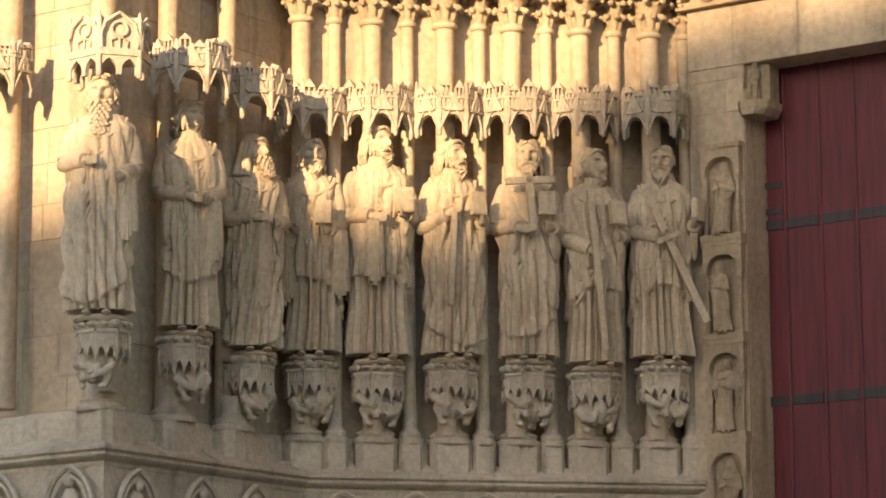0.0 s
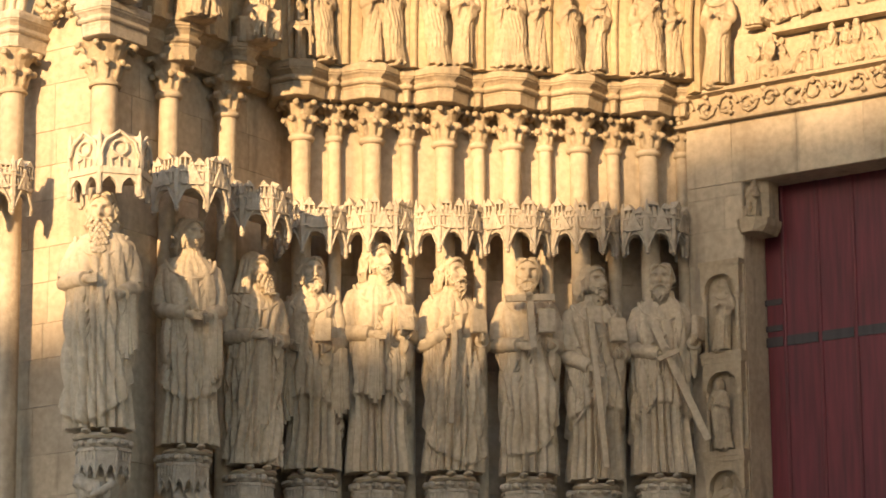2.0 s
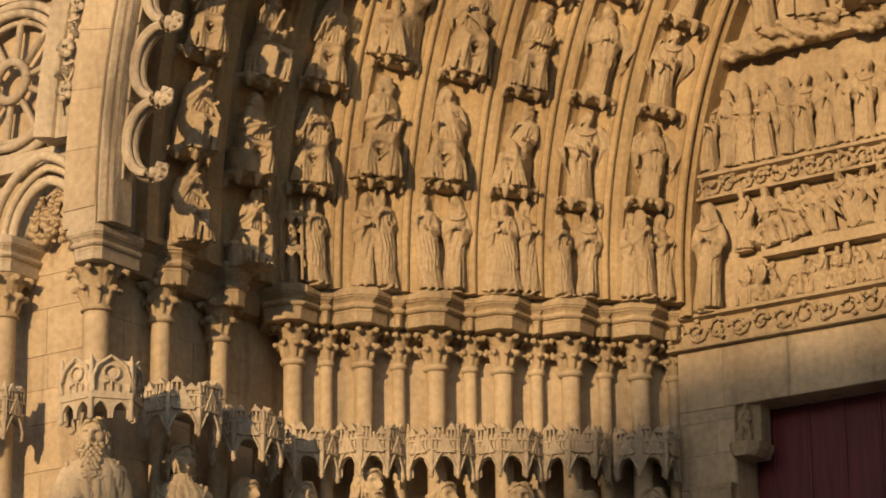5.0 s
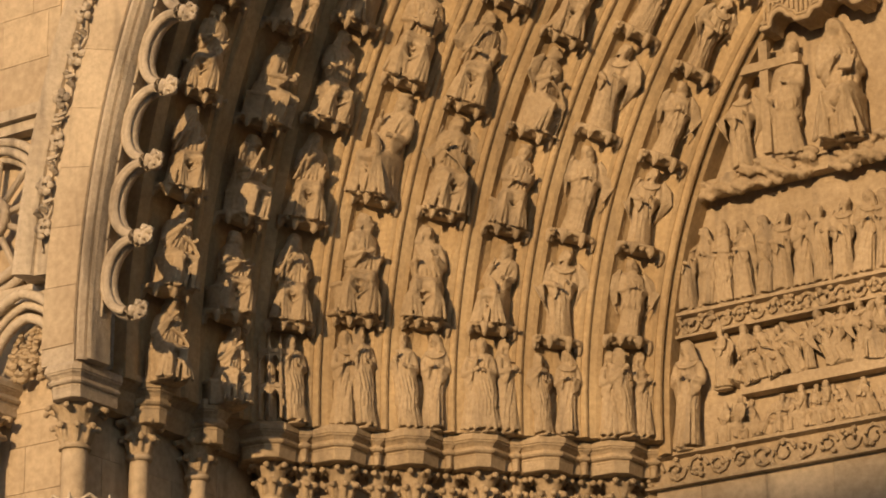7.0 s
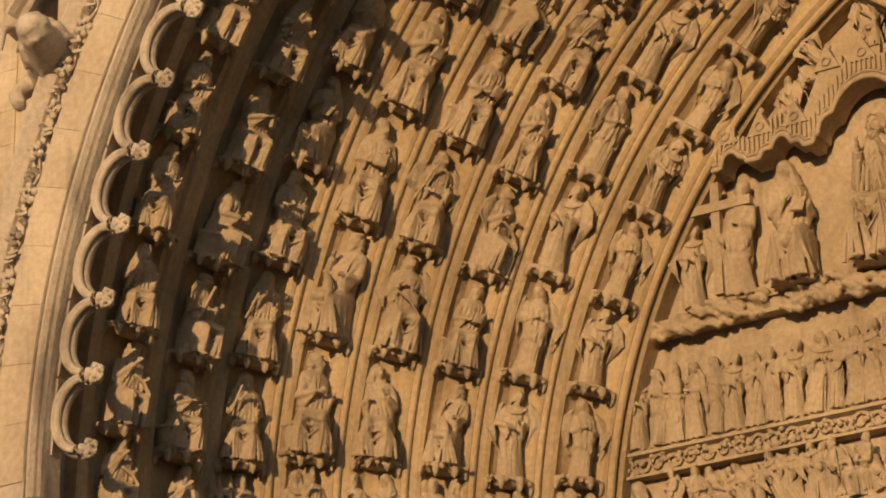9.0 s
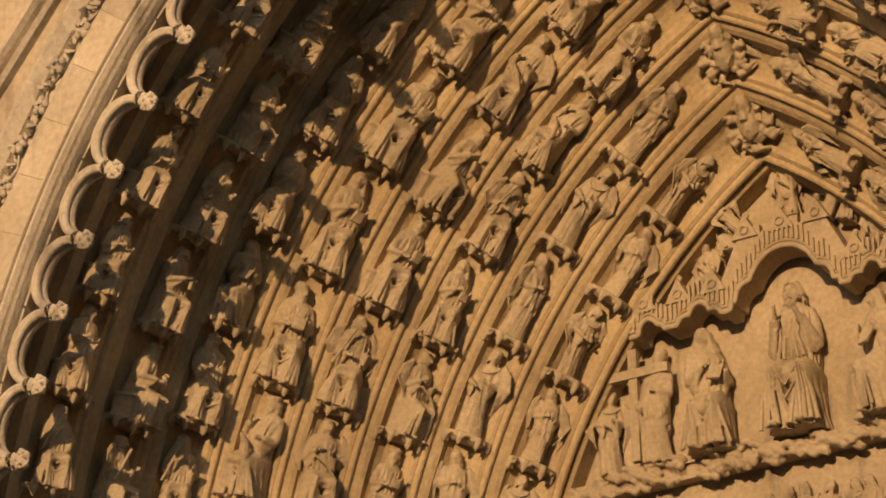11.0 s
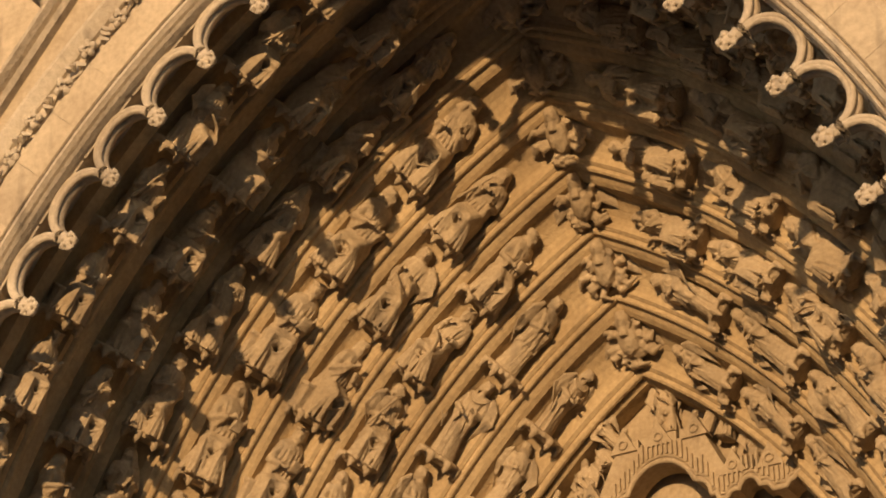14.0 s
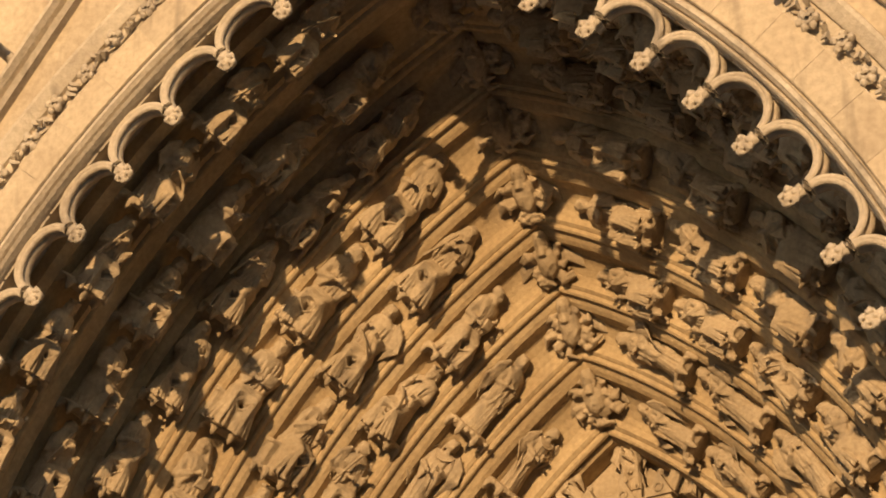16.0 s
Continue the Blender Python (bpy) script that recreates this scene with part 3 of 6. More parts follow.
def standing(h, seed, turn=0.0, tilt=0.0, beard=1.0, hair="curls", left=None, right=None, mantle=True, extras=(), wide=1.0, detail=1.0, low=None, wings=False):
    rnd = random.Random(seed)
    g = Geo()
    man = None
    if mantle:
        man = {"low": low if low is not None else rnd.uniform(0.24, 0.36), "tilt": rnd.choice((-1, 1)) * rnd.uniform(0.08, 0.15), "turn": rnd.uniform(-0.5, 0.5), "n": rnd.uniform(4.5, 6.5), "slope": rnd.choice((-1, 1)) * rnd.uniform(0.25, 0.6)}
    robe(g, h, rnd, 0.020, 0.87, lambda u: STAND_W(u) * wide, STAND_D, folds=rnd.choice((9, 10, 11)), mantle=man, nt=int(176 * detail), nz=int(120 * detail))
    for sx in (-1, 1):
        g.ball((sx * 0.040 * h, -0.092 * h, 0.004 * h), (0.020 * h, 0.046 * h, 0.012 * h), None, 10, 6)
    arm(g, h, -1, *(right or ((-0.165, -0.02, 0.60), (-0.03, -0.125, 0.64))), rnd=rnd)
    arm(g, h, 1, *(left or ((0.165, -0.02, 0.60), (0.05, -0.125, 0.62))), rnd=rnd)
    if detail < 0.8:
        # deep hanging folds of the small figures
        for i in range(9):
            x = -0.105 + 0.026 * i + rnd.uniform(-0.006, 0.006)
            y = -0.088 * math.sqrt(max(0.1, 1 - (x / 0.135) ** 2))
            top = rnd.uniform(0.34, 0.58)
            g.tube([(x * 0.85 * h, (y + 0.008) * h, top * h), (x * 0.95 * h, (y - 0.006) * h, top * 0.5 * h), (x * 1.12 * h, (y - 0.016) * h, 0.02 * h)], [0.005 * h, 0.011 * h, 0.014 * h], 6)
    # collar of gathered cloth
    for i in range(3):
        a = 0.052 + 0.016 * i
        g.tube([(a * h * 1.25 * math.cos(t), (0.004 - a * 0.9 * math.sin(t) - 0.012 * i) * h, (0.832 - 0.010 * i - 0.045 * math.sin(t) * (1 + i * 0.5)) * h) for t in [math.pi * j / 10 for j in range(11)]], 0.009 * h, 6)
    if mantle:
        # bunched folds of the mantle, from one shoulder across to the other hip
        sx = 1 if man["slope"] > 0 else -1
        for i in range(7):
            pts = []
            for j in range(9):
                t = j / 8
                x = sx * (0.085 - 0.19 * t)
                u = 0.775 - 0.012 * i - t * (0.16 + 0.045 * i) - 0.05 * math.sin(math.pi * t)
                w, d = STAND_W(u) * wide + 0.024, STAND_D(u) + 0.012
                pts.append((x * h, -d * h * math.sqrt(max(0.05, 1 - (x / w) ** 2)) ** 0.8, u * h))
            g.tube(pts, [0.006 * h] + [(0.0075 + 0.0012 * ((i * 5 + j) % 3)) * h for j in range(7)] + [0.005 * h], 7)
    if wings:
        for q in (-1, 1):
            wing(g, h, q)
    head(g, h, rnd, (0, -0.016, 0.918), turn, tilt, beard, hair, 1.22, 1.0 if detail > 0.8 else 0.55)
    for e in extras:
        if e[0] == "book":
            box_at(g, h, e[1], (0.074, 0.026, 0.108), e[2])
            box_at(g, h, e[1], (0.066, 0.033, 0.100), e[2])
        elif e[0] == "bar":
            box_at(g, h, e[1], e[3], e[2])
        elif e[0] == "cloth":
            x, y, z0, z1 = e[1]
            for i in range(5):
                o = (i - 2) * 0.011
                g.tube([((x + o) * h, (y - 0.004 * (i % 2)) * h, z0 * h), ((x + o * 1.2) * h, (y + 0.006) * h, (z0 + z1) / 2 * h), ((x + o * 1.4) * h, (y + 0.018) * h, (z1 + 0.018 * abs(i - 2)) * h)], [0.013 * h, 0.015 * h, 0.014 * h], 7, None, 1.4)
    g.lathe([(0.100 * h, -0.022 * h), (0.108 * h, -0.012 * h), (0.100 * h, 0.0)], n=20, squash=0.9)
    return g


def wing(geo, h, sx, low=0.30):
    """Long folded feathers behind the shoulder."""
    for i in range(5):
        o = 0.024 * i
        geo.tube([(sx * (0.05 + o * 0.5) * h, 0.03 * h, 0.78 * h), (sx * (0.14 + o) * h, -0.005 * h, (0.86 - o) * h), (sx * (0.19 + o) * h, -0.02 * h, 0.60 * h), (sx * (0.16 + 0.7 * o) * h, -0.01 * h, (low + 1.3 * o) * h)], [0.02 * h, 0.026 * h, 0.024 * h, 0.010 * h], 7, None, 0.6)


def bend(geo, h, low, high, lean, sway=0.0):
    """Turn the lap and the trunk apart, and lean the trunk sideways."""
    out = []
    for x, y, z in geo.v:
        u = z / h
        t = max(0.0, min(1.0, (u - 0.34) / 0.34))
        a = radians(low + (high - low) * t * t * (3 - 2 * t))
        c, q = math.cos(a), math.sin(a)
        out.append((x * c - y * q + h * (lean * max(0.0, u - 0.36) + sway * math.sin(math.pi * min(1.0, u))), x * q + y * c, z))
    geo.v = out


def seated(h, seed, turn=0.0, hair="curls", beard=0.8, wings=False, raise_hand=0.0, holds=True, bench=0):
    """A figure on a low seat: slim trunk, broad lap, the robe fanning out in sharp folds from both knees."""
    rnd = random.Random(seed)
    g = Geo()
    robe(g, h, rnd, 0.36, 0.87, lambda u: STAND_W(u) * 1.04, lambda u: STAND_D(u) * 1.06, cy=0.01, folds=9, nt=96, nz=46, mantle={"low": 0.30, "tilt": 0.05, "turn": 0.0, "n": 5.0, "slope": rnd.choice((-0.6, 0.6))})
    wide = lerp_table([(0.0, 0.168), (0.12, 0.150), (0.26, 0.146), (0.36, 0.150), (0.42, 0.128), (0.47, 0.10)])
    deep = lerp_table([(0.0, 0.205), (0.08, 0.198), (0.20, 0.198), (0.33, 0.215), (0.375, 0.195), (0.42, 0.13), (0.47, 0.07)])
    skew, ph, knee = rnd.uniform(-0.7, 0.7), rnd.uniform(0, 3), rnd.choice((-1, 1)) * rnd.uniform(0.02, 0.055)
    rings = []
    for j in range(45):
        z = 0.47 * j / 44
        ring = []
        for i in range(168):
            th = 2 * math.pi * i / 168
            c, q = math.cos(th), math.sin(th)
            f = (abs(c) ** 3 + abs(q) ** 3) ** (-1 / 3)
            x, y = wide(z) * f * c, (deep(z) if q < 0 else 0.14) * f * q
            if q < 0:
                sx = 1 if x > 0.04 * skew else -1
                zk = 0.36 + sx * knee
                y -= (0.052 + sx * 0.5 * knee) * bump(x, sx * 0.088, 0.048) * bump(z, zk - 0.02, 0.11)
                y += 0.078 * bump(x, 0.03 * skew, 0.040) * max(0.0, min(1.0, (0.34 - z) / 0.1))
                fan = (x - sx * 0.10) / (0.05 + 0.55 * max(0.0, zk + 0.04 - z))
                amount = 0.036 * max(0.0, min(1.0, (zk - z) / 0.12))
                y -= amount * wave(12.5 * fan + ph + 1.3 * skew * z) * -q
                # swags of cloth between the knees
                y -= 0.020 * wave(30 * (z + 0.9 * x * x * 10) + ph) * bump(x, 0, 0.09) * bump(z, 0.27, 0.10)
            x += 0.022 * wave(9 * th + 9 * z + ph) * max(0.0, 0.36 - z) * 2.5 * abs(c)
            ring.append((x * h, y * h, z * h))
        rings.append(ring)
    g.rings(rings)
    for sx in (-1, 1):
        g.ball((sx * 0.085 * h, -0.225 * h, 0.016 * h), (0.026 * h, 0.04 * h, 0.018 * h), None, 9, 6)
    for i in range(5):
        sx = 1 if seed % 2 else -1
        g.tube([(sx * 0.10 * h, -0.035 * h, (0.775 - 0.012 * i) * h), (sx * 0.02 * h, -0.098 * h, (0.66 - 0.032 * i) * h), (-sx * 0.13 * h, -0.045 * h, (0.56 - 0.03 * i) * h)], [0.007 * h, 0.015 * h, 0.011 * h], 6)
    # raised ridges of cloth: from the knees to the hem, between the knees, over the chest
    for sx in (-1, 1):
        for i in range(7):
            t = (i - 3) / 3
            top = (sx * (0.088 + 0.030 * t), -0.245 + 0.05 * abs(t), 0.37 - 0.05 * abs(t))
            foot = (sx * (0.085 + 0.10 * t) + rnd.uniform(-0.015, 0.015), -0.215 + 0.05 * t * t, 0.015)
            mid = ((top[0] + foot[0]) / 2 - 0.02 * skew * sx, -0.235 + 0.05 * abs(t), 0.19)
            g.tube([tuple(c * h for c in p) for p in (top, mid, foot)], [0.006 * h, 0.0145 * h, 0.017 * h], 6)
    for i in range(2):
        z = 0.32 - 0.09 * i + 0.04 * skew
        g.tube([(-0.085 * h, -0.24 * h, (z + 0.05) * h), (0.02 * skew * h, (-0.185 - 0.01 * i) * h, (z - 0.03) * h), (0.085 * h, -0.24 * h, (z + 0.05) * h)], [0.006 * h, 0.014 * h, 0.006 * h], 6)
    for i in range(5):
        x = -0.07 + 0.035 * i
        g.tube([(x * h, -0.085 * h, 0.74 * h), ((x * 0.8 + 0.01 * skew) * h, -0.098 * h, 0.62 * h), (x * 1.2 * h, -0.10 * h, 0.46 * h)], [0.006 * h, 0.010 * h, 0.013 * h], 6)
    arm(g, h, -1, (-0.175, -0.02, 0.56), (-0.06, -0.17, 0.55 + raise_hand), 0.11, rnd, 0.10)
    arm(g, h, 1, (0.175, -0.02, 0.56), (0.08, -0.17, 0.53 + (rnd.uniform(0, 0.14) if holds else raise_hand)), 0.11, rnd, 0.10)
    kind = ("book", "scroll", "none", "book", "bar")[seed % 5] if holds else ""
    if kind == "book":
        box_at(g, h, (0.03, -0.18, 0.58), (0.10, 0.035, 0.13), (-15, 0, 10))
    elif kind == "bar":
        box_at(g, h, (-0.12, -0.15, 0.62), (0.026, 0.03, 0.42), (0, 12, 0))
    elif kind == "scroll":
        g.tube([(-0.08 * h, -0.17 * h, 0.58 * h), (0.02 * h, -0.20 * h, 0.50 * h), (0.10 * h, -0.23 * h, 0.36 * h)], 0.032 * h, 8, None, 0.4)
    head(g, h, rnd, (0, -0.02, 0.905), turn, 6, beard, hair, 1.22, 0.55)
    if wings:
        for sx in (-1, 1):
            wing(g, h, sx, 0.40)
    if holds:
        bend(g, h, rnd.uniform(8, 34) * rnd.choice((-1, 1)), rnd.uniform(-18, 18), rnd.uniform(-0.16, 0.16))
    if bench:
        # stone bench with a slotted front, standing out on one side
        x0, x1 = (-0.225, 0.12) if bench < 0 else (-0.12, 0.225)
        g.box(x0 * h, x1 * h, -0.03 * h, 0.13 * h, 0, 0.27 * h)
        g.box((x0 - 0.012) * h, (x1 + 0.012) * h, -0.055 * h, 0.13 * h, 0.27 * h, 0.31 * h)
        g.box((x0 - 0.012) * h, (x1 + 0.012) * h, -0.055 * h, 0.13 * h, 0, 0.05 * h)
        for i in range(9):
            x = x0 + (x1 - x0) * (i + 0.5) / 9
            g.box((x - 0.013) * h, (x + 0.013) * h, -0.05 * h, -0.02 * h, 0.05 * h, 0.27 * h)
    return g


# right = the figure's own right hand (drawn at smaller x), left = at larger x
APOSTLES = [
    # frame, height, options, label
    (front(-6.00, -0.05, 6.18), 2.24, dict(seed=11, turn=0, tilt=8, beard=1.7, hair="curls", wide=1.12, low=0.18, right=((-0.175, -0.02, 0.63), (-0.03, -0.13, 0.62)), left=((0.17, -0.02, 0.60), (0.09, -0.13, 0.55)), extras=[("cloth", (0.12, -0.085, 0.56, 0.30))]), "tall limestone prophet statue with wavy hair and a long curled beard", 33),
    (side(1.22, 0.05, 6.20), 2.22, dict(seed=12, turn=24, beard=0, low=0.30, right=((-0.15, -0.02, 0.60), (0.0, -0.13, 0.56)), left=((0.15, -0.02, 0.60), (0.06, -0.14, 0.55)), extras=[("cloth", (0.09, -0.10, 0.55, 0.28))]), "limestone statue of a young beardless man with wavy hair", -42),
    (side(2.21, 0.05, 6.13), 2.14, dict(seed=13, turn=29, beard=1.3, hair="veil", low=0.10, right=((-0.16, -0.03, 0.60), (-0.01, -0.13, 0.60)), left=((0.15, -0.02, 0.60), (0.07, -0.14, 0.57)), extras=[("cloth", (0.02, -0.11, 0.58, 0.18))]), "limestone statue of a bearded man under a hooded mantle", -38),
    (jamb(0.045, 0.05, 6.19), 2.19, dict(seed=14, turn=20, beard=1.0, low=0.22, right=((-0.165, -0.02, 0.59), (-0.07, -0.13, 0.56)), left=((0.16, -0.02, 0.59), (0.07, -0.13, 0.555)), extras=[("book", (0.06, -0.155, 0.63), (-8, 0, -6)), ("cloth", (-0.12, -0.09, 0.56, 0.22)), ("cloth", (0.13, -0.08, 0.56, 0.25))]), "limestone apostle statue holding a closed book upright", -12),
    (jamb(0.715, 0.05, 6.17), 2.37, dict(seed=15, turn=26, beard=0.7, wide=1.10, low=0.27, right=((-0.18, -0.02, 0.61), (-0.03, -0.14, 0.585)), left=((0.175, -0.02, 0.60), (0.08, -0.14, 0.60)), extras=[("book", (0.085, -0.15, 0.655), (-8, 0, 10)), ("cloth", (-0.035, -0.125, 0.57, 0.30))]), "large limestone apostle statue with curled hair and a small book", 0),
    (jamb(1.46, 0.05, 6.20), 2.23, dict(seed=16, turn=31, beard=1.1, wide=1.06, low=0.16, right=((-0.17, -0.03, 0.59), (-0.04, -0.14, 0.645)), left=((0.17, -0.02, 0.60), (0.10, -0.13, 0.605)), extras=[("book", (0.075, -0.155, 0.68), (-8, 0, 12)), ("bar", (-0.045, -0.15, 0.45), (0, 3, 0), (0.022, 0.02, 0.46))]), "limestone apostle statue turning his head, with book and staff", 6),
    (jamb(2.24, 0.05, 6.20), 2.25, dict(seed=17, turn=-6, tilt=2, beard=0.9, low=0.22, right=((-0.175, -0.02, 0.60), (-0.04, -0.14, 0.575)), left=((0.17, -0.02, 0.59), (0.08, -0.14, 0.58)), extras=[("bar", (-0.01, -0.165, 0.685), (0, -4, 0), (0.03, 0.022, 0.25)), ("bar", (-0.012, -0.165, 0.785), (0, -3, 0), (0.22, 0.022, 0.03)), ("book", (0.062, -0.15, 0.685), (-6, 0, -4))]), "limestone apostle statue holding a small cross and a book", -4),
    (jamb(2.92, 0.05, 6.15), 2.24, dict(seed=18, turn=28, beard=0.8, low=0.26, right=((-0.165, -0.03, 0.58), (-0.03, -0.14, 0.50)), left=((0.165, -0.02, 0.60), (0.08, -0.14, 0.575)), extras=[("book", (0.07, -0.155, 0.68), (-6, 0, 6)), ("bar", (-0.03, -0.155, 0.42), (0, -5, 0), (0.026, 0.022, 0.72))]), "limestone apostle statue with a book and a long staff", 2),
    (jamb(3.635, 0.05, 6.23), 2.21, dict(seed=19, turn=-14, beard=1.2, hair="short", wide=1.12, low=0.20, right=((-0.175, -0.02, 0.60), (0.0, -0.14, 0.545)), left=((0.18, -0.02, 0.60), (0.13, -0.12, 0.62)), extras=[("bar", (0.08, -0.155, 0.37), (0, -24, 0), (0.034, 0.02, 0.46)), ("bar", (-0.025, -0.15, 0.60), (0, -24, 0), (0.034, 0.03, 0.16)), ("bar", (0.0, -0.16, 0.545), (0, -24, 0), (0.11, 0.03, 0.022)), ("book", (0.15, -0.12, 0.68), (0, 0, 50))]), "limestone apostle statue leaning on a long broad sword", -6),
]
for m, h, opt, label, yaw in APOSTLES:
    me = standing(h, **opt).mesh("statue", STATUE, True)
    ob = new("statue", me)
    ob.matrix_world = m @ pose(0, 0, 0, 0, 0, yaw)
    tagged(ob, label, "statue", "statues of the jamb")


# ---- canopies, consoles, shafts ----
def gothic_outline(w, z0, z1, spring, tip, n=6, margin=0.16):
    """A panel with a pointed opening from below: outline as (x, z)."""
    a = w / 2 * (1 - margin)
    left = [(-w / 2, z1), (-w / 2, z0), (-a, z0)]
    R = (a * a + (tip - spring) ** 2) / (2 * a)
    arc = []
    t1 = math.acos(max(-1, min(1, (R - a) / R)))
    for i in range(n + 1):
        t = t1 * i / n
        arc.append((-(R * math.cos(t) - (R - a)), spring + R * math.sin(t)))
    right = [(-x, z) for x, z in reversed(arc[:-1])]
    return left + arc + right + [(a, z0), (w / 2, z0), (w / 2, z1)]


def panel(geo, outline, y0, y1, m):
    """Extrude an (x, z) outline from y0 to y1, in quads from the opening's edge to the top, so that hollows stay open."""
    n = len(outline)
    v = [(x, y0, z) for x, z in outline] + [(x, y1, z) for x, z in outline]
    geo.add(v, [tuple(range(n)), tuple(range(n, 2 * n))[::-1]] + [(i, n + i, n + (i + 1) % n, (i + 1) % n) for i in range(n)], m)


def canopy(seed, w=0.66, hgt=0.50, sides=5):
    """A baldachin of gabled arches with a little town of windows and turrets on top. Its foot is at z = 0."""
    rnd = random.Random(seed)
    root = thing("canopy", front(0), "carved limestone canopy with pointed arches and small turrets", "canopy", "statue canopies")
    R = w * 0.54
    angs = [math.pi + math.pi * (i + 0.5) / (sides - 1) for i in range(-1, sides)]
    pts = [Vector((R * math.cos(a), R * math.sin(a) * 0.95, 0)) for a in angs]
    for i in range(len(pts) - 1):
        body, town, tips = Geo(), Geo(), Geo()
        p, q = pts[i], pts[i + 1]
        mid, d = (p + q) / 2, (q - p)
        ln = d.length
        m = Matrix.Translation(mid) @ pose(0, 0, 0, 0, 0, math.degrees(math.atan2(d.y, d.x)))
        panel(body, gothic_outline(ln, 0.0, hgt * 0.58, hgt * 0.12, hgt * 0.40), -0.012, 0.05, m)
        # gable over the arch, as two raking rolls
        for sx in (-1, 1):
            body.tube([m @ Vector((sx * ln * 0.46, -0.02, hgt * 0.10)), m @ Vector((sx * ln * 0.25, -0.026, hgt * 0.36)), m @ Vector((0, -0.028, hgt * 0.56))], 0.011, 6)
        # two rows of slender windows under small gabled roofs
        n = 6
        for j in range(n + 1):
            x = -ln / 2 + ln * j / n
            town.box(x - 0.008, x + 0.008, -0.030, 0.03, hgt * 0.52, hgt * 0.74, m)
        town.box(-ln / 2, ln / 2, -0.012, 0.06, hgt * 0.50, hgt * 0.86, m)
        # steep gable over the arch, with a knob on its point
        gz = hgt * rnd.uniform(0.80, 0.92)
        town.rings([[(-ln * 0.36, y, hgt * 0.46), (ln * 0.36, y, hgt * 0.46), (0, y, gz)] for y in (-0.046, 0.0)], m)
        town.ball((0, -0.03, gz), (0.018, 0.018, 0.024), m, 7, 5)
        for q in (-0.10, 0.10):
            town.box(q * ln - 0.007, q * ln + 0.007, -0.052, -0.03, hgt * 0.50, hgt * 0.60, m)
        town.box(-ln / 2, ln / 2, -0.036, 0.03, hgt * 0.72, hgt * 0.765, m)
        town.box(-ln / 2, ln / 2, -0.036, 0.03, hgt * 0.50, hgt * 0.535, m)
        for j in range(2):
            x, w2, z1 = (j - 0.5) * ln * 0.5 + rnd.uniform(-0.01, 0.01), ln * rnd.uniform(0.14, 0.20), hgt * rnd.uniform(0.82, 1.0)
            for q in (-1, 0, 1):
                town.box(x + q * w2 - 0.008, x + q * w2 + 0.008, -0.034, 0.03, hgt * 0.76, z1, m)
            town.rings([[(x - w2 - 0.012, y, z1), (x + w2 + 0.012, y, z1), (x, y, z1 + hgt * rnd.uniform(0.10, 0.20))] for y in (-0.042, 0.05)], m)
        # turret at the corner and the pendant below
        t = rnd.uniform(0.028, 0.036)
        town.lathe([(t, hgt * 0.3), (t, hgt * 0.78), (t * 1.3, hgt * 0.79), (t * 1.3, hgt * 0.83), (t * 0.9, hgt * 0.84), (t * 0.8, hgt * 0.95), (0.008, hgt * rnd.uniform(1.0, 1.15))], (p.x, p.y), 6)
        tips.lathe([(0.010, -0.035), (0.026, -0.015), (0.018, 0.0), (0.03, 0.02), (0.026, hgt * 0.35)], (p.x, p.y), 7)
        part("arch_panel", body, GREY, root)
        tagged(part("window_tier", town, GREY, root), kind="stuff")
        part("pendant", tips, GREY, root, smooth=True)
    part("vault", Geo().prism([(p.x * 0.9, p.y * 0.9) for p in pts], hgt * 0.50, hgt * 0.66), GREY, root)
    return root


